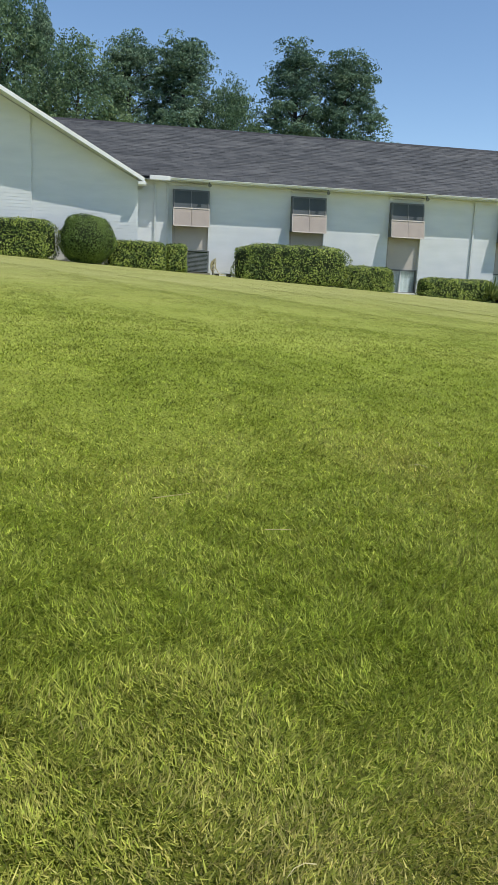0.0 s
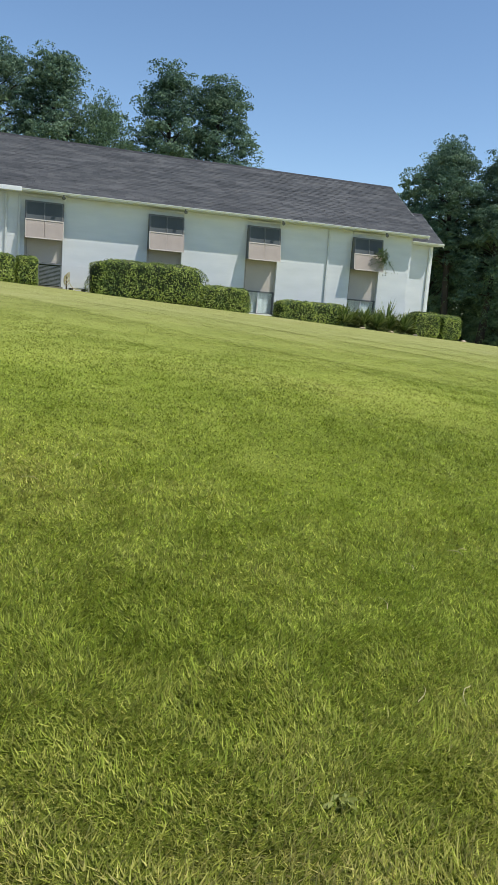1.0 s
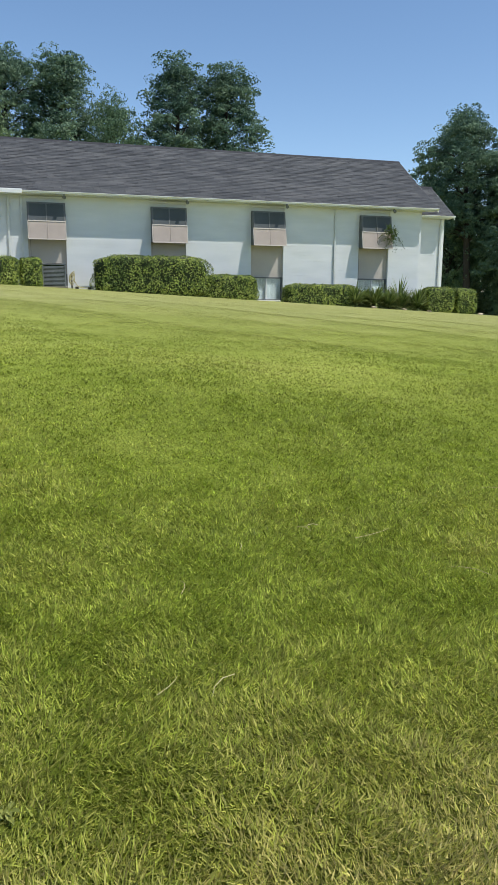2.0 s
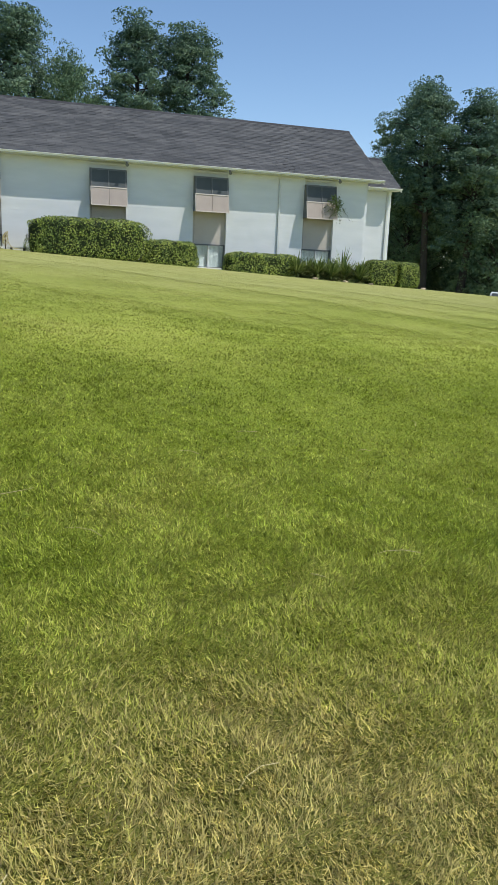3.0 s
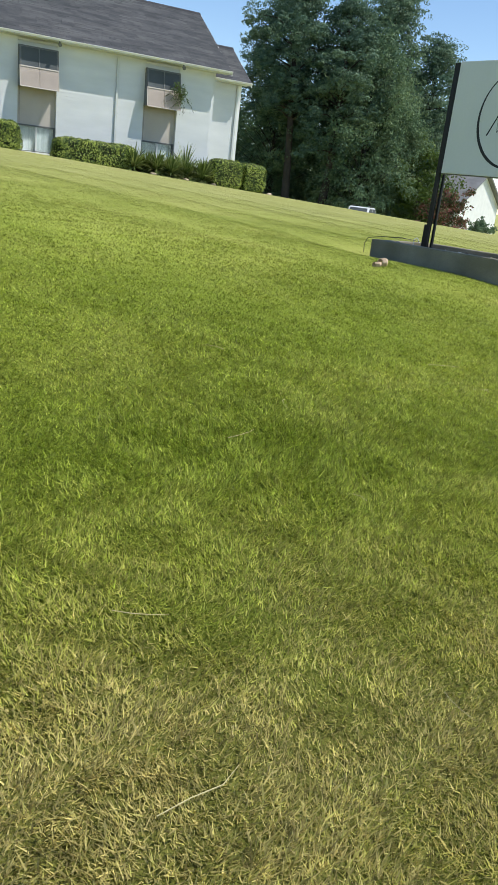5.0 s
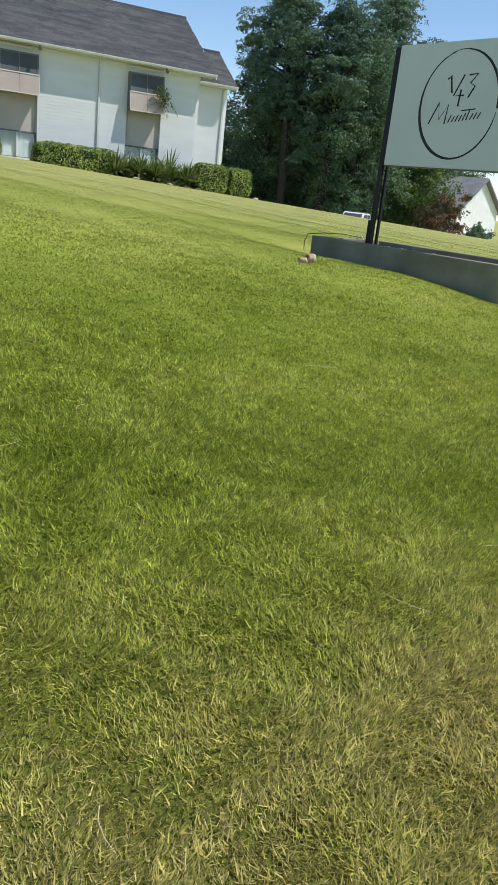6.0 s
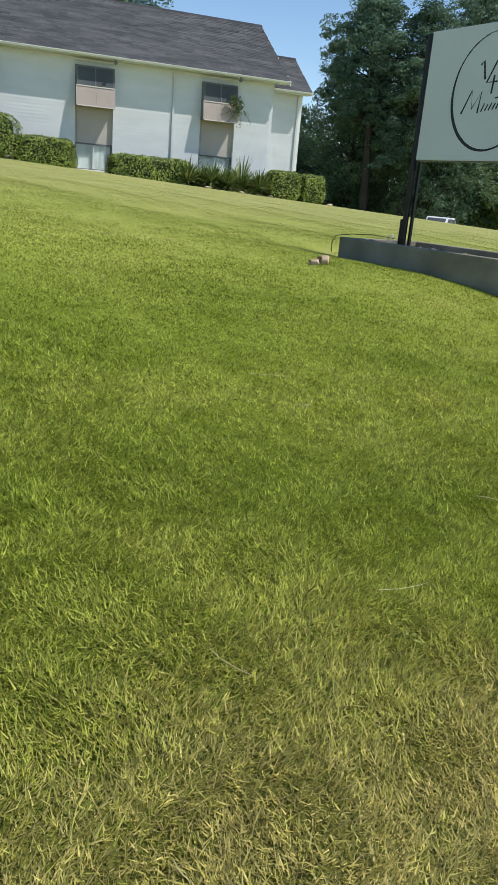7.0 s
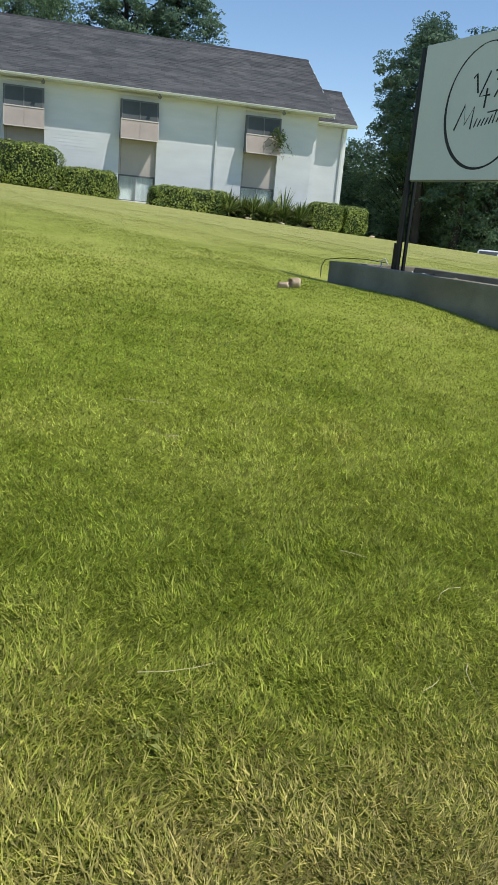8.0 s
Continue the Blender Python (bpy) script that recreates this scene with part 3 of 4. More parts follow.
hedge("hedge", -18.5, -13.72, -3.0, -1.95, 3.42, "clipped green hedge against the white gable wall", M_HEDGE, 1)
hedge("round_bush", -13.65, -11.62, -3.5, -1.85, 3.70, "dark green bush clipped to a ball", M_BALL, 2, 0.06, 1.0, "clipped bushes")
hedge("hedge", -11.95, -9.66, -2.6, -1.75, 2.82, "low clipped green hedge beside the ball bush", M_HEDGE, 3)
hedge("hedge", -9.68, -8.86, -2.3, -1.3, 2.80, "short clipped hedge beside the condenser", M_HEDGE, 4)
hedge("hedge", -6.95, -2.3, -2.2, -0.9, 2.97, "large dark clipped hedge, taller than its neighbours", M_HEDGE, 5)
hedge("hedge", -2.45, -0.10, -1.75, -0.75, 2.29, "low clipped hedge beside the curtained window", M_HEDGE, 6)
hedge("hedge", 1.05, 4.35, -1.75, -0.75, 1.96, "low clipped hedge under the downpipe", M_HEDGE, 7)
hedge("hedge", 4.2, 7.8, -1.05, -0.55, 1.42, "low overgrown hedge behind the yuccas", M_HEDGE, 10)
hedge("hedge", 7.75, 9.18, -1.7, -0.7, 1.90, "low clipped hedge at the building's end", M_HEDGE, 8)
hedge("hedge", 9.26, 10.32, -1.7, -0.7, 1.86, "last low clipped hedge past the corner", M_HEDGE, 9)


def yucca(x, y, height, seed, blades=260):
    rng = np.random.default_rng(seed)
    th = thing("yucca", (x, y, gz(x, y) - 0.02), "spiky green yucca with drooping sword leaves", "yucca", "yuccas by the wall")
    bm = bmesh.new()
    for i in range(blades):
        a, e = rng.uniform(0, 2 * math.pi), rng.uniform(-0.3, 1.35)
        l = height * rng.uniform(0.75, 1.1)
        d = Vector((math.cos(a) * math.cos(e), math.sin(a) * math.cos(e), math.sin(e)))
        side = d.cross(Vector((0, 0, 1))).normalized() * rng.uniform(0.025, 0.042)
        base = Vector((0, 0, height * rng.uniform(0.03, 0.28)))
        mid = base + d * l * 0.55
        tip = base + d * l + Vector((0, 0, -l * rng.uniform(0.02, 0.25)))
        v = [bm.verts.new(q) for q in (base - side * 0.6, base + side * 0.6, mid + side, mid - side, tip)]
        bm.faces.new((v[0], v[1], v[2], v[3]))
        bm.faces.new((v[3], v[2], v[4]))
    tagged(part("leaves", bm, M_YUCCA, th), kind="stuff")
    part("stem", tube(((0, 0, 0), (0.02, 0, height * 0.4)), (0.07, 0.05), 7), M_BARK, th)
    return th


for x, y, h, sd in ((4.25, -1.6, 1.0, 11), (4.95, -1.15, 0.85, 18), (5.3, -1.5, 0.95, 12), (5.85, -1.7, 0.9, 13), (6.15, -1.2, 0.95, 19), (6.6, -1.5, 0.9, 14), (7.25, -1.7, 1.0, 15)):
    yucca(x, y, h, sd)
yucca(6.78, -0.85, 1.5, 17, 70)


def vine(x, seed):
    rng = np.random.default_rng(seed)
    th = thing("hanging_vine", (x, -0.5, 3.3), "straggling green vine hanging over the beige window panel", "vine")
    pts = []
    bm = bmesh.new()
    for k in range(16):
        p = Vector((rng.uniform(-0.05, 0.5), -0.02, rng.uniform(0.9, 1.45)))
        line = [p.copy()]
        for i in range(9):
            p = p + Vector((rng.normal(0, 0.07) + (0.02 if k % 2 else -0.035), rng.normal(-0.005, 0.012), -rng.uniform(0.03, 0.13 if k < 5 else 0.05)))
            p.y = min(p.y, -0.005)
            line.append(p.copy())
            for j in range(7 if i < 5 else 3):
                pts.append(p + Vector((rng.normal(0, 0.06), -abs(rng.normal(0, 0.03)), rng.normal(0, 0.06))))
        tube(line, 0.006, 5, bm)
    part("stems", bm, M_BARK, th)
    tagged(part("leaves", flat_mesh("leaves", leaves(np.array([p[:] for p in pts]), 0.06, 0.042, rng, 0.1), 4, M_BALL), M_BALL, th), kind="stuff")


vine(6.2, 3)

# ---- things beside the wall ----
def condenser(x, y):
    z = gz(x, y)
    th = thing("air_conditioner", (x, y, z - 0.02), "grey louvred air-conditioning condenser on a concrete pad", "air conditioner")
    part("pad", box(-0.5, 0.5, -0.5, 0.5, -0.06, 0.05, bevel=0.01), M_CONC, th)
    part("body", box(-0.40, 0.40, -0.40, 0.40, 0.05, 0.86, bevel=0.03), M_CORE, th)
    for i in range(15):
        za = 0.09 + i * 0.05
        bm = box(-0.425, 0.425, -0.425, -0.405, za, za + 0.028)
        box(-0.425, -0.405, -0.404, 0.42, za, za + 0.028, bm)
        box(0.405, 0.425, -0.404, 0.42, za, za + 0.028, bm)
        part("louvre", bm, M_AC, th)
    for sx in (-1, 1):
        for sy in (-1, 1):
            part("corner_post", box(sx * 0.42 - 0.02, sx * 0.42 + 0.02, sy * 0.42 - 0.02, sy * 0.42 + 0.02, 0.05, 0.87), M_AC, th)
    part("top", box(-0.45, 0.45, -0.45, 0.45, 0.865, 0.91, bevel=0.015), M_AC, th)
    bm = bmesh.new()
    for r in (0.1, 0.18, 0.26, 0.34):
        ring = [(r * math.cos(a), r * math.sin(a), 0.925) for a in np.linspace(0, 2 * math.pi, 25)]
        tube(ring, 0.006, 4, bm)
    part("fan_guard", bm, M_DARK, th)


condenser(-8.40, -1.25)


def stone(x, y, s, seed, name="stone", label="pale broken stone lying on the lawn", m=None):
    rng = np.random.default_rng(seed)
    bm = bmesh.new()
    bmesh.ops.create_icosphere(bm, subdivisions=3, radius=1.0)
    for v in bm.verts:
        k = 1 + 0.35 * noise.noise(v.co * 1.3 + Vector((seed, 0, 0))) + 0.1 * noise.noise(v.co * 4)
        v.co = Vector((v.co.x * s[0] * k, v.co.y * s[1] * k, v.co.z * s[2] * k + s[2] * 0.7))
    ob = part(name, bm, m or M_STONE, None, smooth=True, at=(x, y, gz(x, y) - 0.01))
    return tagged(ob, label, "stone", "stones")



def garden_hose(x, y):
    z = gz(x, y)
    th = thing("garden_hose", (x, y, z), "tan garden hose coiled on a short stake", "hose")
    part("stake", box(-0.025, 0.025, -0.025, 0.025, -0.1, 0.55, bevel=0.005), M_BARK, th)
    rng = np.random.default_rng(4)
    for k in range(5):
        r = 0.085 + rng.uniform(-0.02, 0.025)
        pts = [(r * math.cos(a), -0.05 - 0.02 * k, 0.36 + 0.03 * k + 2.0 * r * math.sin(a + 0.3 * k)) for a in np.linspace(0, 2 * math.pi, 21)]
        part("coil", tube(pts, 0.014, 6), M_STRAW, th)
    part("loose_end", tube([(0.1, -0.1, 0.28), (0.2, -0.14, 0.10), (0.34, -0.2, 0.03), (0.55, -0.22, 0.025), (0.8, -0.15, 0.03)], 0.014, 6), M_STRAW, th)


garden_hose(-7.72, -1.2)


def pallet(x, y):
    z = gz(x, y)
    th = thing("wooden_pallet", (x, y, z - 0.03), "weathered pale wooden pallet lying by the wall", "pallet")
    for i in range(5):
        part("slat", box(-0.6, 0.6, -0.42 + i * 0.2, -0.30 + i * 0.2, 0.13, 0.155, bevel=0.004), M_TRIM, th)
    for u in (-0.5, 0.0, 0.5):
        part("runner", box(u - 0.04, u + 0.04, -0.42, 0.5, 0.025, 0.13), M_BARK, th)
    part("slat", box(-0.6, 0.6, -0.42, -0.30, 0.0, 0.024), M_TRIM, th)


pallet(-7.0, -0.75)


def weed(x, y, s, seed):
    rng = np.random.default_rng(seed)
    th = thing("weed", (x, y, gz(x, y)), "broad-leaved green weed in the turf", "weed", "weeds in the lawn")
    bm = bmesh.new()
    for i in range(16):
        a, e = rng.uniform(0, 2 * math.pi), rng.uniform(0.1, 1.0)
        d = Vector((math.cos(a) * math.cos(e), math.sin(a) * math.cos(e), math.sin(e)))
        b = Vector((rng.normal(0, s * 0.35), rng.normal(0, s * 0.35), 0.01))
        l, w = s * rng.uniform(0.5, 0.9), s * rng.uniform(0.10, 0.17)
        n_ = d.cross(Vector((0, 0, 1))).normalized() * w
        v = [bm.verts.new(q) for q in (b, b + d * l * 0.35 + n_, b + d * l * 0.75 + n_ * 0.8 + Vector((0, 0, -0.004)), b + d * l + Vector((0, 0, -0.012)), b + d * l * 0.75 - n_ * 0.8 + Vector((0, 0, -0.004)), b + d * l * 0.35 - n_)]
        m_ = bm.verts.new(b + d * l * 0.55 + Vector((0, 0, -0.006)))
        for q in range(6):
            bm.faces.new((v[q], v[(q + 1) % 6], m_))
    tagged(part("leaves", bm, M_WEED, th), kind="stuff")


weed(-9.52, -30.87, 0.05, 1)
weed(-3.05, -30.83, 0.04, 3)



def clay_pipe(x, y, r, length, turn, label):
    """A short hollow length of clay pipe lying on its side."""
    bm = bmesh.new()
    rings = []
    for px, pr in ((-length / 2, r * 0.72), (-length / 2, r), (length * 0.18, r), (length * 0.2, r * 1.13), (length / 2, r * 1.13), (length / 2, r * 0.8)):
        rings.append([bm.verts.new((px + 0.006 * math.sin(5 * k + r * 90), pr * math.cos(k * math.pi / 9), pr * math.sin(k * math.pi / 9))) for k in range(18)])
    rings.append(rings[0])
    for a, b in zip(rings, rings[1:]):
        for k in range(18):
            bm.faces.new((a[k], a[(k + 1) % 18], b[(k + 1) % 18], b[k]))
    bmesh.ops.recalc_face_normals(bm, faces=bm.faces[:])
    ob = part("clay_pipe", bm, M_CLAY, smooth=True)
    ob.matrix_basis = Matrix.Translation((x, y, gz(x, y) + r * 0.9)) @ Matrix.Rotation(turn, 4, "Z")
    return tagged(ob, label, "pipe", "broken clay pipes")


clay_pipe(-1.15, -26.06, 0.040, 0.085, 0.35, "tan broken clay pipe end lying on the lawn")
clay_pipe(-1.27, -26.13, 0.024, 0.085, 0.2, "thin tan clay pipe piece beside the larger one")

for k, (x, y) in enumerate(((4.95, -2.1), (6.35, -2.15), (7.65, -2.05), (10.75, -1.3))):
    stone(x, y, (0.13, 0.09, 0.05), 20 + k, label="pale edging stone beside the yuccas")

# ---- the sign ----
SIGN_A = Vector((0.375, -24.935, 0))
SIGN_U = Vector((0.233, -0.9725, 0)).normalized()
SIGN_N = Vector((-0.9725, -0.233, 0)).normalized()        # towards the lawn
SIGN_ROT = Matrix(((SIGN_U.x, SIGN_N.x * -1, 0), (SIGN_U.y, SIGN_N.y * -1, 0), (0, 0, 1)))


def on_sign(ob):
    """Local x along the sign, y away from the lawn side."""
    ob.matrix_basis = Matrix.Translation(SIGN_A) @ SIGN_ROT.to_4x4()
    return ob


planter = on_sign(thing("planter", (0, 0, 0), "low grey concrete planter round the sign's posts", "planter"))
PZ = 0.57
U0, U1, V0, V1, PT = -0.45, 2.15, -0.575, 0.62, 0.13
part("front_wall", box(U0, U1, V0, V0 + PT, -0.3, PZ, bevel=0.012), M_CONC, planter, "weathered concrete wall")
part("back_wall", box(U0, U1, V1 - PT, V1, -0.3, PZ - 0.005, bevel=0.012), M_CONC, planter)
part("end_wall", box(U0 + 0.004, U0 + PT, V0 + PT, V1 - PT, -0.3, PZ - 0.004, bevel=0.008), M_CONC, planter)
part("end_wall", box(U1 - PT, U1 - 0.004, V0 + PT, V1 - PT, -0.3, PZ - 0.004, bevel=0.008), M_CONC, planter)
part("soil", box(U0 + PT, U1 - PT, V0 + PT, V1 - PT, -0.3, PZ - 0.10), M_SOIL, planter, "dry mulch filling")
sign = on_sign(thing("sign", (0, 0, 0), "pale rectangular sign on two dark posts, black ring lettering design", "sign"))
SZ0, SZ1, SW = 1.425, 2.65, 1.75
part("board", box(0.005, SW, -0.03, 0.03, SZ0, SZ1, bevel=0.006), M_SIGN, sign, "pale grey-white sign board")
for u, way in ((0.0, -1), (SW, 1)):
    for name, a, b, v0, v1, top, label in (("post", 0.028, 0.078, -0.02, 0.024, SZ1 - 0.01, "black square metal post"), ("inner_post", -0.012, 0.017, 0.034, 0.066, SZ0 + 0.6, "thin black inner post"),
                                           ("stub", 0.080, 0.112, -0.02, 0.02, PZ + 0.24, "short black steel stub")):
        part(name, box(min(u + way * a, u + way * b), max(u + way * a, u + way * b), v0, v1, PZ - 0.6, top, bevel=0.005), M_POST, sign, label)
    part("edge_strip", box(min(u + way * 0.004, u + way * 0.027), max(u + way * 0.004, u + way * 0.027), -0.018, 0.022, SZ0, SZ1 - 0.012), M_POST, sign)
    part("base_plate", box(u + way * 0.05 - 0.1, u + way * 0.05 + 0.1, -0.1, 0.1, PZ - 0.1, PZ - 0.085), M_DARK, sign)
part("bottom_rail", box(0.0, SW, -0.012, 0.03, SZ0 - 0.012, SZ0 - 0.001), M_FRAME, sign)


def stroke(points, widths, y=-0.032):
    """A flat painted stroke of changing width on the board's face."""
    bm = bmesh.new()
    k = len(points)
    left, right = [], []
    for i in range(k):
        a, b = points[max(0, i - 1)], points[min(k - 1, i + 1)]
        d = Vector((b[0] - a[0], b[1] - a[1])).normalized()
        n_ = Vector((-d.y, d.x)) * widths[i] * 0.54
        for side, s_ in ((left, 1), (right, -1)):
            side.append((bm.verts.new((points[i][0] + n_.x * s_, y, points[i][1] + n_.y * s_)), bm.verts.new((points[i][0] + n_.x * s_, y + 0.0025, points[i][1] + n_.y * s_))))
    for i in range(k - 1):
        bm.faces.new((left[i][0], right[i][0], right[i + 1][0], left[i + 1][0]))
        bm.faces.new((left[i][0], left[i + 1][0], left[i + 1][1], left[i][1]))
        bm.faces.new((right[i + 1][0], right[i][0], right[i][1], right[i + 1][1]))
    return bm


def arc(a0, a1, r, w0, w1, wm, k=48, dr=0.0):
    pts, ws = [], []
    for i in range(k):
        f = i / (k - 1)
        a = radians(a0 + (a1 - a0) * f)
        rr = r + dr * f
        pts.append((0.87 + rr * 0.955 * math.cos(a), 2.045 + rr * 1.045 * math.sin(a)))
        ws.append((w0 * (1 - f) + w1 * f) + wm * math.sin(math.pi * f))
    return pts, ws


for a in ((86, -4, 0.5, 0.010, 0.020, 0.008), (-8, -80, 0.5, 0.006, 0.014, 0.006), (-74, -215, 0.5, 0.014, 0.011, 0.018), (-212, -256, 0.499, 0.011, 0.005, 0.003), (-250, -277, 0.504, 0.004, 0.008, 0.0), (-120, -176, 0.514, 0.002, 0.003, 0.005)):
    part("ring_stroke", stroke(*arc(*a)), M_INK, sign)
# the lettering inside the ring, as plain slanted bars
for pts, w in ((((0.70, 2.29), (0.735, 2.325), (0.775, 2.16)), 0.018), (((0.90, 2.33), (0.80, 2.13), (0.93, 2.135)), 0.016), (((0.885, 2.19), (0.875, 2.03)), 0.018),
               (((0.955, 2.325), (1.06, 2.335), (0.985, 2.25), (1.045, 2.22), (0.98, 2.11)), 0.016)):
    part("bar", stroke(pts, [w] * len(pts)), M_INK, sign)
for pts, w in ((((0.535, 1.86), (0.64, 2.07), (0.66, 1.90), (0.76, 2.05), (0.74, 1.86)), 0.016), (((0.93, 1.99), (1.10, 2.005)), 0.010)):
    part("bar", stroke(pts, [w] * len(pts)), M_INK, sign)
for k in range(9):                                  # small slanted bars in a row
    u, h = 0.785 + 0.044 * k, (0.075, 0.06, 0.065, 0.06, 0.075, 0.11, 0.06, 0.065, 0.06)[k]
    part("bar", stroke(((u, 1.873 + 0.005 * k), (u + 0.032, 1.873 + 0.005 * k + h)), (0.013, 0.010)), M_INK, sign)


def cable():
    th = on_sign(thing("cable", (0, 0, 0), "thin black cable looped out of the planter", "cable"))
    pts = [(-0.08, -0.1, 0.60), (-0.2, -0.3, 0.62), (-0.36, -0.48, 0.61), (-0.49, -0.60, 0.58), (-0.52, -0.62, 0.50), (-0.50, -0.63, 0.40)]
    part("wire", tube(pts, 0.005, 6), M_DARK, th)
    part("conduit", tube([(-0.16, -0.12, 0.46), (-0.15, -0.12, 0.62), (-0.12, -0.1, 0.64), (-0.09, -0.08, 0.58)], 0.007, 6), M_PIPE, th)


cable()


def loose_cable(u, v, length, seed, m, label):
    """A length of cable lying in bends on the mulch."""
    rng = np.random.default_rng(seed)
    th = on_sign(thing("loose_cable", (0, 0, 0), label, "cable", "cables in the planter"))
    a, p, line = rng.uniform(-0.5, 0.5), Vector((u, v, PZ - 0.085)), []
    for i in range(14):
        line.append(p.copy())
        a += rng.normal(0, 0.45)
        p = p + Vector((math.cos(a), math.sin(a) * 0.5, 0)) * length / 14
        p.y = min(max(p.y, V0 + PT + 0.03), V1 - PT - 0.03)
        p.z = PZ - 0.085 + 0.07 * max(0.0, math.sin(i * 0.7 + seed))
    part("wire", tube(line, 0.009, 6), m, th)


loose_cable(0.12, -0.25, 0.8, 1, M_DARK, "black cable lying on the planter's mulch")
loose_cable(0.3, -0.1, 0.6, 2, M_PIPE, "pale grey cable lying on the planter's mulch")
loose_cable(0.8, -0.2, 0.7, 5, M_STRAW, "tan cord lying on the planter's mulch")

# ---- trees ----
def crown_points(lobes, per, rng, flat=0.8, puffs=9):
    """Leaf places and the way they face: every clump is a handful of rounded sprays, leafy on the outside and hollow within."""
    out, way = [], []
    for c, r in lobes:
        mids = rng.normal(0, 0.60 * r, (puffs, 3))
        mids *= np.minimum(1.0, 1.05 * r / np.maximum(np.linalg.norm(mids, axis=1), 1e-6))[:, None]
        size = rng.uniform(0.36, 0.62, puffs) * r
        own = rng.integers(0, puffs, per)
        d = rng.normal(size=(per, 3))
        d[:, 2] = np.where(d[:, 2] < -0.3, -d[:, 2] * rng.choice((1, -1), per, p=(0.6, 0.4)), d[:, 2])
        d /= np.linalg.norm(d, axis=1)[:, None]
        q = mids[own] + d * (size[own] * rng.uniform(0.80, 1.06, per))[:, None]
        q[:, 2] *= flat
        out.append(q + np.array(c))
        way.append(d)
    return np.concatenate(out), np.concatenate(way)


def tree(kind, height, width, seed, leaf_mat, bare=0.35, lobes_n=46, per=420, leaf=0.26, name="tree", label="", group=""):
    """A tapered trunk with limbs, and a crown of leaf clumps with gaps between them."""
    rng = np.random.default_rng(seed)
    th = thing(name, (0, 0, 0), label, "tree", group)
    lean = rng.normal(0, 0.02, 2)
    axis = lambda z: np.array([lean[0] * z + 0.25 * math.sin(z * 0.21 + seed), lean[1] * z + 0.25 * math.cos(z * 0.17 + seed), z])
    zs = np.linspace(0, height * 0.86, 12)
    r0 = 0.016 * height + 0.03
    bm = tube([axis(z) for z in zs], [r0 * (1 - 0.88 * z / height) for z in zs], 9)
    lobes = []
    k = lobes_n
    for i in range(k):
        f = (i + rng.random()) / k
        z = height * (bare + (0.91 - bare) * f)
        if kind == "pine":
            prof = width / 2 * (0.85 + 0.2 * math.sin(f * 9 + seed)) * math.sin(math.pi * (0.20 + 0.74 * f)) ** 0.6
        else:
            prof = width / 2 * max(0.2, math.sin(math.pi * (0.14 + 0.80 * f)) ** 0.55)
        a = i * 2.4 + rng.normal(0, 0.4)
        rad = prof * rng.uniform(0.35, 1.0) * (1.0 if f < 0.8 else 1.0 - 2.6 * (f - 0.8))
        c = axis(z) + np.array([math.cos(a) * rad, math.sin(a) * rad, rng.normal(0, 0.3)])
        r = width * (rng.uniform(0.095, 0.155) if kind == "pine" else rng.uniform(0.11, 0.19))
        lobes.append((c, r))
        start = axis(max(height * bare * 0.85, z - rad * (0.25 if kind == "pine" else 0.9)))
        mid = (start + c) / 2 + np.array([0, 0, 0.15 * rad])
        tube([start, mid, c], [r0 * 0.30 * (1 - 0.7 * f), r0 * 0.18 * (1 - 0.7 * f), 0.02], 5, bm)
        if f < 0.85 and rng.random() < 0.6:
            lobes.append((c + np.clip(rng.normal(0, r * 0.7, 3), -r, r), r * 0.62))
    for dz, off, size in ((0.90, 0.0, 0.15), (0.85, 0.10, 0.14), (0.86, -0.10, 0.14), (0.80, 0.0, 0.17)):     # a full rounded top
        lobes.append((axis(height * dz) + np.array([off * width, 0.06 * width * math.sin(seed + dz * 40), 0.0]), size * width))
    part("trunk", bm, M_BARK, th, smooth=True)
    pts, way = crown_points(lobes, per, rng, 0.66 if kind == "pine" else 0.9, 7 if kind == "pine" else 10)
    w = 0.55 if kind == "pine" else 0.62
    tagged(part("crown", flat_mesh("crown", leaves(pts, leaf, leaf * w, rng, facing=way, loose=0.5), 4, leaf_mat), leaf_mat, th), kind="stuff")
    return th


PINE_L, OAK_L = "tall pine with clumped dark green needles and gaps", "broad dark green leafy tree"
pines = [tree("pine", 20.0, 8.0, 21 + i, M_PINE, bare=(0.40, 0.33, 0.24)[i], lobes_n=(62, 74, 84)[i], per=400, leaf=0.18, name="pine_tree", label=PINE_L, group="pines") for i in range(3)]
oaks = [tree("oak", 17.0, 9.5, 31 + i, M_OAK, bare=(0.10, 0.16, 0.05)[i], lobes_n=(92, 84, 100)[i], per=340, leaf=0.19, name="leafy_tree", label=OAK_L, group="leafy trees") for i in range(3)]
USED = set()


def plant(model, x, y, h, w, turn):
    base_h, base_w = (20.0, 8.0) if model in pines else (17.0, 9.5)
    m = Matrix.Translation((x, y, gz(x, y) - 0.1)) @ Matrix.Rotation(turn, 4, "Z") @ Matrix.Diagonal((w / base_w, w / base_w, h / base_h, 1))
    if model.name not in USED:
        USED.add(model.name)
        model.matrix_basis = m
        return model
    src = model
    made = copy_thing(src, Matrix.Identity(4))
    made.matrix_basis = m
    return made


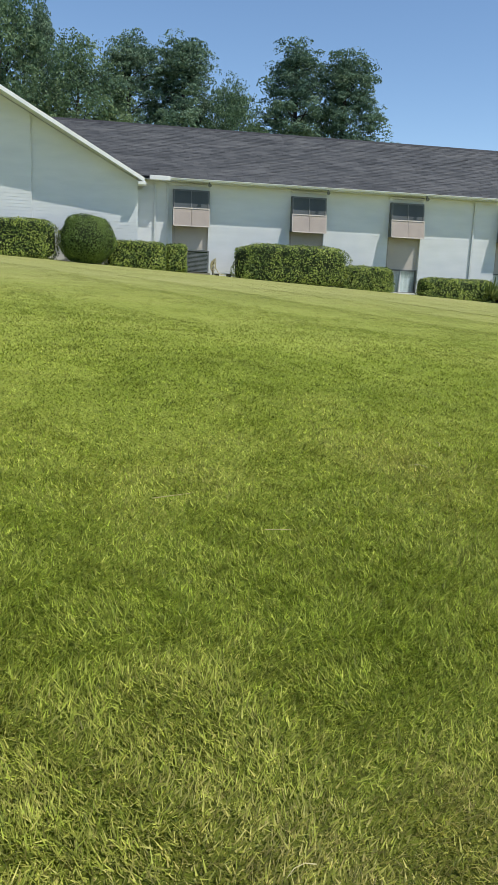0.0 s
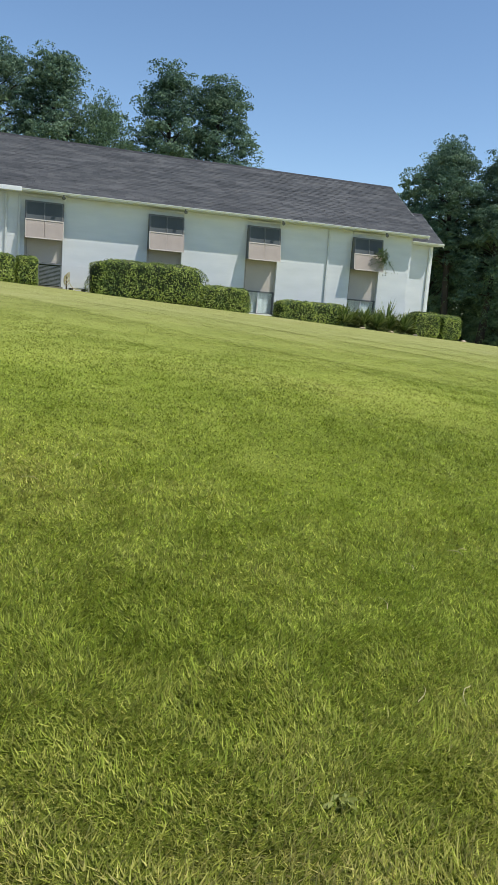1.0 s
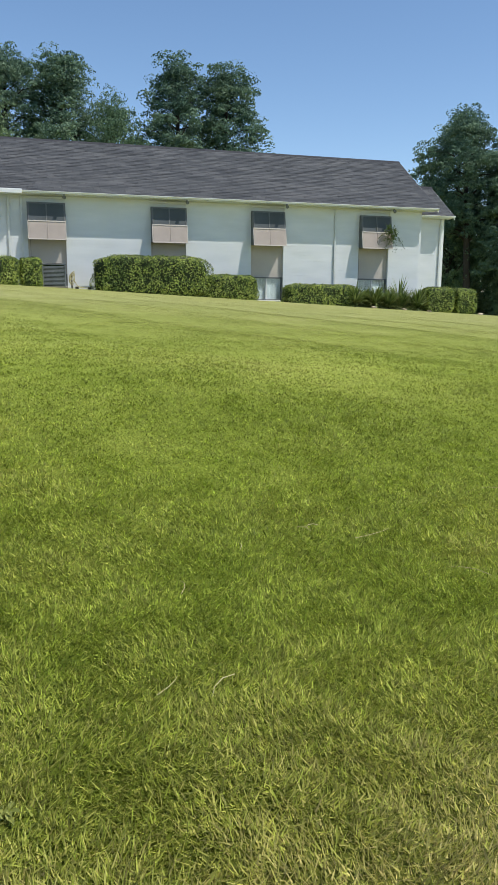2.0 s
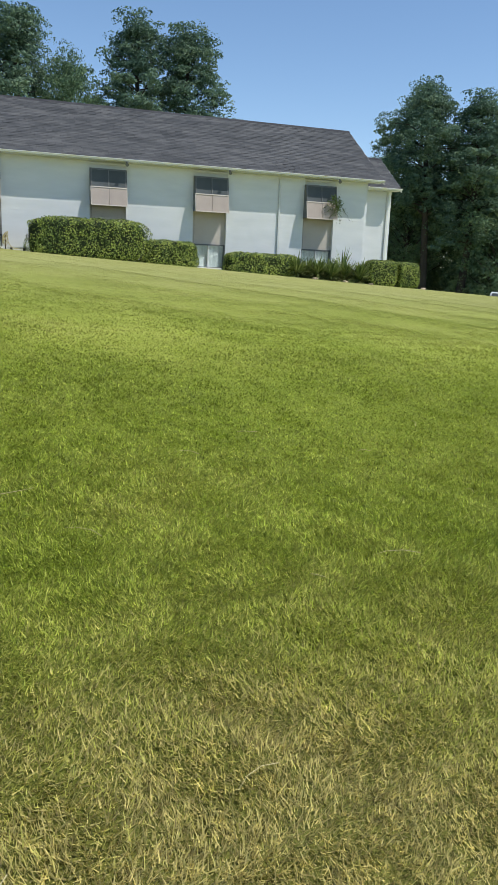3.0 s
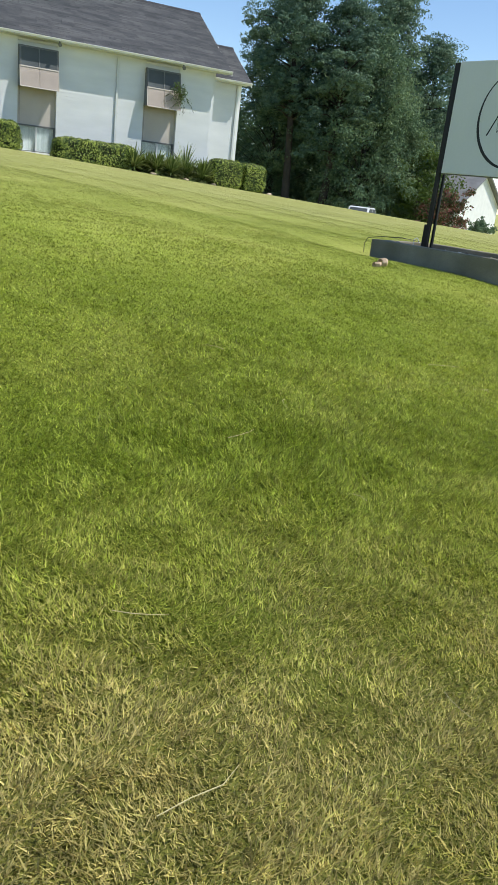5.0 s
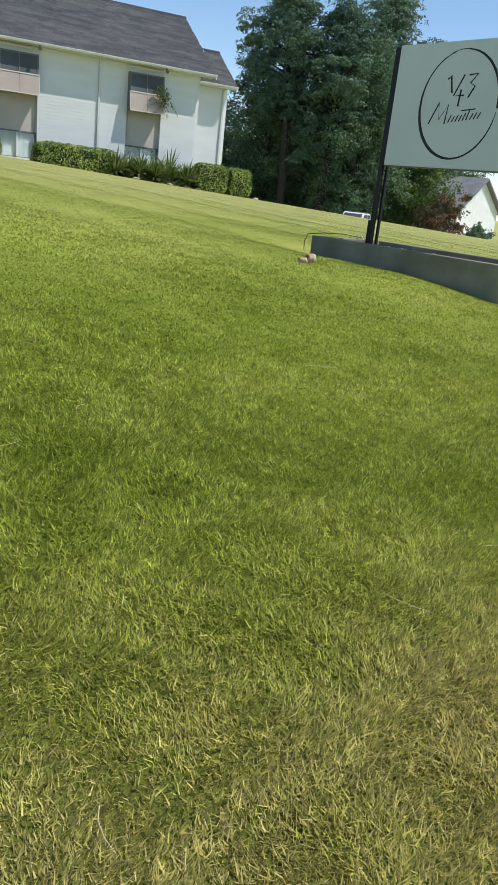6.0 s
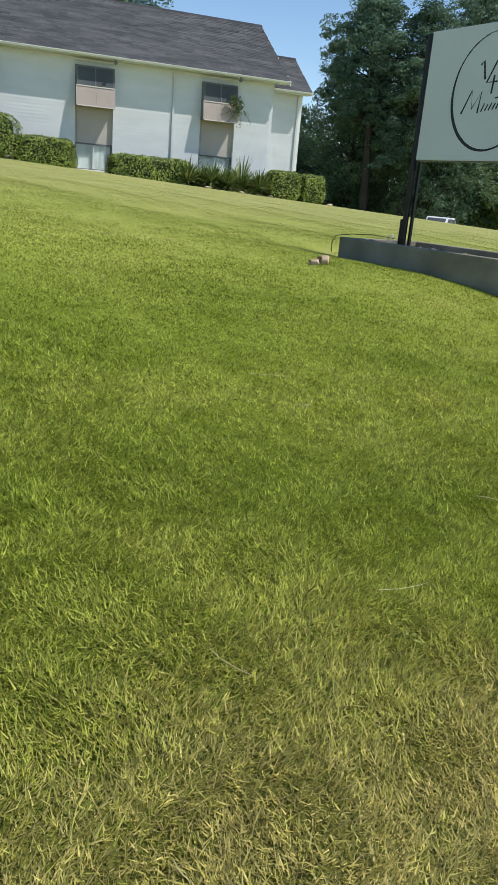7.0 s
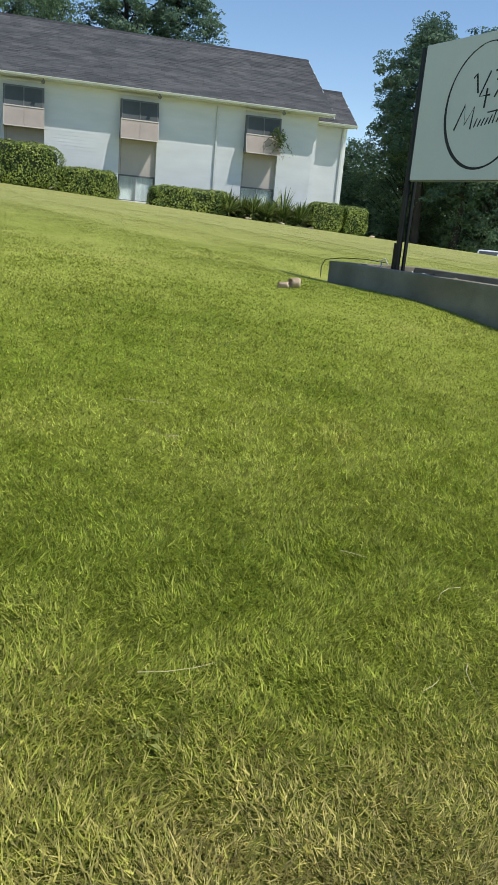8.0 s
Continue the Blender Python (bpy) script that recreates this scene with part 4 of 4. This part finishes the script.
for model, x, y, h, w, turn in (
        # behind the roof
        (oaks[0], -21.5, 39.0, 26.0, 11.5, 0.3), (pines[0], -18.0, 43.0, 24.5, 4.6, 1.2), (oaks[1], -14.6, 35.0, 18.4, 10.5, 2.2),
        (pines[0], -10.2, 38.0, 21.4, 9.6, 0.4), (pines[2], -5.6, 35.5, 21.2, 10.4, 1.7), (oaks[2], -2.0, 34.0, 16.8, 7.6, 4.0),
        (pines[1], 3.5, 38.0, 22.6, 10.6, 2.8), (pines[2], 7.8, 37.2, 22.2, 10.4, 5.0), (oaks[1], -27.0, 36.0, 23.0, 11.0, 5.5),
        # past the building's end
        (pines[0], 26.4, 25.5, 19.6, 8.6, 0.5), (pines[1], 28.6, 23.0, 18.4, 9.0, 2.6), (oaks[2], 32.3, 22.6, 16.0, 8.8, 4.1),
        (pines[1], 29.0, 32.0, 20.8, 9.5, 3.6), (pines[2], 38.8, 30.0, 22.6, 10.5, 1.0), (pines[1], 42.0, 28.0, 18.0, 9.0, 0.9), (oaks[1], 34.8, 22.5, 11.0, 6.8, 0.2),
        (oaks[0], 27.6, 30.0, 13.0, 9.0, 2.2), (oaks[2], 21.5, 36.0, 11.0, 8.0, 5.1), (oaks[1], 35.0, 29.0, 16.5, 10.0, 3.3), (oaks[0], 17.5, 42.0, 9.5, 7.0, 0.8),
        (pines[0], 43.5, 33.0, 15.0, 9.0, 2.0), (oaks[0], 46.0, 37.0, 12.0, 9.5, 1.1), (oaks[2], 53.0, 46.0, 13.0, 11.0, 0.6), (oaks[1], 61.0, 47.0, 14.0, 12.0, 2.9)):
    plant(model, x, y, h, w, turn)
lite = tree("oak", 7.0, 6.2, 51, M_LIGHTLEAF, bare=0.12, lobes_n=34, per=260, leaf=0.22, name="young_tree", label="young bright green tree at the wood's edge")
lite.location = (36.6, 20.4, gz(36.6, 20.4) - 0.1)
myrtle = tree("oak", 3.3, 4.0, 52, M_MYRTLE, bare=0.10, lobes_n=30, per=220, leaf=0.16, name="crape_myrtle", label="crape myrtle with reddish pink flowers")
myrtle.location = (36.0, 16.4, gz(36.0, 16.4) - 0.1)
shrub = tree("oak", 1.5, 2.6, 53, M_OAK, bare=0.05, lobes_n=20, per=200, leaf=0.13, name="shrub", label="dark shrub before the white house")
shrub.location = (39.6, 15.9, gz(39.6, 15.9) - 0.1)

# thick undergrowth below the trees
rng = np.random.default_rng(77)
under = thing("undergrowth", (28.0, 32.0, gz(28, 32)), "dark dense undergrowth beneath the trees", "undergrowth", kind="stuff")
lob = []
for i in range(170):
    x = rng.uniform(12, 66)
    y = 30 + rng.uniform(0, 10) + max(0, 30 - x) * 0.5 + max(0, x - 46) * 0.9
    lob.append((np.array([x - 28.0, y - 32.0, gz(x, y) - gz(28, 32) + rng.uniform(0.0, 5.2)]), rng.uniform(1.3, 2.4)))
for i in range(60):                                 # growth behind the building's end
    x = rng.uniform(18.0, 31.0)
    y = rng.uniform(38.0, 44.0)
    lob.append((np.array([x - 28.0, y - 32.0, gz(x, y) - gz(28, 32) + rng.uniform(0.0, 7.5)]), rng.uniform(1.4, 2.4)))
for i in range(90):                                 # the wood goes on behind
    x = rng.uniform(18.0, 56.0)
    y = rng.uniform(46.0, 52.0)
    lob.append((np.array([x - 28.0, y - 32.0, gz(x, y) - gz(28, 32) + rng.uniform(0.0, 9.0)]), rng.uniform(2.0, 3.0)))
for i in range(46):                                 # low growth round the front trunks
    x = rng.uniform(23.5, 36.5)
    y = rng.uniform(30.0, 34.0)
    lob.append((np.array([x - 28.0, y - 32.0, gz(x, y) - gz(28, 32) + rng.uniform(0.2, 2.6)]), rng.uniform(0.8, 1.5)))
under_pts, under_way = crown_points(lob, 330, rng, 0.9, 12)
tagged(part("foliage", flat_mesh("foliage", leaves(under_pts, 0.36, 0.24, rng, facing=under_way), 4, M_OAK), M_OAK, under), kind="stuff")


# ---- far things ----
def far_house(x, y):
    z = gz(x, y) + 0.3
    th = thing("white_house", (x, y, z), "white house with a grey roof beyond the lawn", "house")
    rot = Matrix.Rotation(radians(24), 4, "Z")
    th.matrix_basis = Matrix.Translation((x, y, z)) @ rot
    part("wall", prism(((-5, 0), (5, 0), (5, 3.0), (0, 6.0), (-5, 3.0)), 0, 12, "y"), M_TRIM, th)
    for s in (-1, 1):
        part("roof", prism(((s * 5.5, 2.72), (0, 6.02), (0, 6.2), (s * 5.5, 2.9)), -0.5, 12.5, "y"), M_GREYROOF, th, "grey shingle roof")


far_house(53.6, 31.2)


def car(x, y, turn):
    z = gz(x, y)
    th = thing("car", (x, y, z), "white parked car half hidden behind the lawn's crest", "car")
    th.matrix_basis = Matrix.Translation((x, y, z)) @ Matrix.Rotation(turn, 4, "Z")
    body = prism(((-2.3, 0.35), (2.3, 0.35), (2.35, 0.75), (2.2, 0.98), (1.15, 1.05), (-2.25, 1.08)), -0.9, 0.9, "y")
    bmesh.ops.bevel(body, geom=body.edges[:], offset=0.06, segments=2, affect="EDGES")
    part("body", body, M_WHITECAR, th)
    cabin = prism(((1.12, 1.02), (0.52, 1.58), (0.3, 1.64), (-1.6, 1.66), (-1.8, 1.60), (-2.2, 1.05)), -0.76, 0.76, "y")
    bmesh.ops.bevel(cabin, geom=cabin.edges[:], offset=0.05, segments=2, affect="EDGES")
    part("cabin", cabin, M_WHITECAR, th)
    part("windscreen", prism(((1.11, 1.10), (0.60, 1.56), (0.56, 1.53), (1.05, 1.08)), -0.64, 0.64, "y"), M_SCREEN, th)
    part("rear_window", prism(((-2.185, 1.12), (-1.84, 1.58), (-1.80, 1.56), (-2.13, 1.10)), -0.64, 0.64, "y"), M_SCREEN, th)
    part("window", prism(((0.85, 1.10), (0.42, 1.52), (-0.5, 1.55), (-0.5, 1.10)), -0.768, 0.768, "y"), M_SCREEN, th)
    part("window", prism(((-0.6, 1.10), (-0.6, 1.55), (-1.6, 1.56), (-1.9, 1.12)), -0.768, 0.768, "y"), M_SCREEN, th)
    for ry in (-0.6, 0.6):
        part("roof_rail", tube([(0.2, ry, 1.67), (0.0, ry, 1.72), (-1.4, ry, 1.73), (-1.6, ry, 1.68)], 0.018, 6), M_DARK, th)
    for wx in (-1.45, 1.45):
        for wy in (-0.82, 0.82):
            w = part("wheel", tube([(wx, wy - 0.11, 0.34), (wx, wy + 0.11, 0.34)], 0.34, 20), M_TYRE, th)
            part("rim", tube([(wx, wy - 0.116, 0.34), (wx, wy + 0.116, 0.34)], 0.2, 14), M_AC, w)


car(28.1, 15.9, 0.75)
post = thing("marker_post", (35.3, 17.9, gz(35.3, 17.9)), "thin white marker post by the trees", "post")
part("shaft", box(-0.06, 0.06, -0.06, 0.06, -0.1, 0.95, bevel=0.01), M_TRIM, post)
part("cap", box(-0.075, 0.075, -0.075, 0.075, 0.95, 0.99, bevel=0.008), M_TRIM, post)


# ---- grass ----
def grass(name, y0, y1, near, seed):
    """Short mown blades over a stretch of lawn, denser and finer towards the road, bent over every way."""
    rng = np.random.default_rng(seed)
    away = lambda q: np.maximum(1.0, (q + 32.6) / 2.4)
    left, right = lambda q: -12.2 - 0.20 * (q + 32.6), lambda q: np.minimum(-3.6 + 1.05 * (q + 32.6), 15.0)
    dense = lambda q: near * away(q) ** -1.55 * (right(q) - left(q))
    ys = np.linspace(y0, y1, 400)
    cum = np.concatenate([[0], np.cumsum((dense(ys[1:]) + dense(ys[:-1])) / 2 * np.diff(ys))])
    k = int(cum[-1])
    tufts = k // 6                                  # blades stand in small loose tufts
    own = rng.integers(0, tufts, k)
    cy = np.interp(rng.uniform(0, cum[-1], tufts), cum, ys)
    cx = left(cy) + (right(cy) - left(cy)) * rng.random(tufts)
    wide = 0.017 * away(cy) ** 0.7
    x, y = cx[own] + rng.normal(0, 1, k) * wide[own], cy[own] + rng.normal(0, 1, k) * wide[own]
    comb = 2.2 * np.sin(cx * 7.1 + 1.3 * np.sin(cy * 5.7)) + 1.9 * np.sin(cy * 9.1 + cx * 3)
    a = comb[own] + rng.normal(0, 1.25, k)           # neighbours lean alike, loosely
    tall = rng.uniform(0.6, 1.35, tufts)[own]
    u = (x - SIGN_A.x) * SIGN_U.x + (y - SIGN_A.y) * SIGN_U.y
    v = -((x - SIGN_A.x) * SIGN_N.x + (y - SIGN_A.y) * SIGN_N.y)
    keep = ~((u > U0 - 0.01) & (u < U1 + 0.01) & (v > V0 - 0.01) & (v < V1 + 0.01))
    x, y, a, tall = x[keep], y[keep], a[keep], tall[keep]
    k = len(x)
    f = away(y)
    z = ground(x, y) - 0.003
    lush = 0.8 + 0.4 * (0.5 + 0.5 * np.sin(x * 2.1 + 1.7 * np.sin(y * 1.3)) * np.sin(y * 2.7 + 1.3 * np.sin(x * 1.1)))
    l = 0.035 * rng.uniform(0.45, 1.3, k) * tall * lush * f ** -0.85
    tilt = np.clip(rng.normal(0.80, 0.36, k), 0.05, 1.40)
    dx, dy = np.cos(a), np.sin(a)
    w = 0.0041 * f ** 0.86 * rng.uniform(0.55, 1.4, k)
    turn = rng.normal(0, 0.6, k)                     # blades twist about their length
    side = np.stack([-dy * w / 2 * np.cos(turn), dx * w / 2 * np.cos(turn), w / 2 * np.sin(turn)], 1)
    base = np.stack([x, y, z], 1)
    lean = np.stack([dx * np.sin(tilt), dy * np.sin(tilt), np.cos(tilt)], 1)
    foot = base + lean * (l * 0.25)[:, None]
    tip = base + lean * l[:, None] + np.stack([-dy, dx, 0 * w], 1) * (l * rng.normal(0, 0.22, k))[:, None]
    me = flat_mesh(name, np.stack([foot - side, foot + side, tip], 1).reshape(-1, 3), 3, M_BLADE)
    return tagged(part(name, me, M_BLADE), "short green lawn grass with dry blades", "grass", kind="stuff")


grass("grass", -31.8, -27.0, 38000, 1)
grass("grass", -27.0, -15.0, 30000, 2)
grass("grass", -15.0, -2.3, 11000, 3)


def straws(count, seed):
    """Loose dry stalks lying on the turf."""
    rng = np.random.default_rng(seed)
    for i in range(count):
        x, y = rng.uniform(-11.5, 0.5), -32.0 + 3.4 * rng.random() ** 1.5
        a, l = rng.uniform(0, 2 * math.pi), rng.uniform(0.06, 0.22)
        th = thing("dry_stalk", (x, y, gz(x, y) + 0.028), "dry straw-coloured grass stalk lying on the lawn", "stalk", "dry stalks on the lawn")
        pts = [(math.cos(a + 0.5 * f) * l * f, math.sin(a + 0.5 * f) * l * f, 0.008 * math.sin(3 * f)) for f in (0, 0.35, 0.7, 1.0)]
        part("stem", tube(pts, [0.0015, 0.0014, 0.0011, 0.0006], 4), M_STRAW, th)


straws(46, 9)
stalk = thing("dry_stalk", (-5.47, -31.46, gz(-5.47, -31.46) + 0.03), "long pale dry stalk lying on the lawn", "stalk", "dry stalks on the lawn")
part("stem", tube([(-0.11, -0.02, 0.0), (-0.03, -0.005, 0.006), (0.05, 0.005, 0.006), (0.11, 0.05, 0.0)], [0.0013, 0.0016, 0.0014, 0.0008], 5), M_STRAW, stalk)
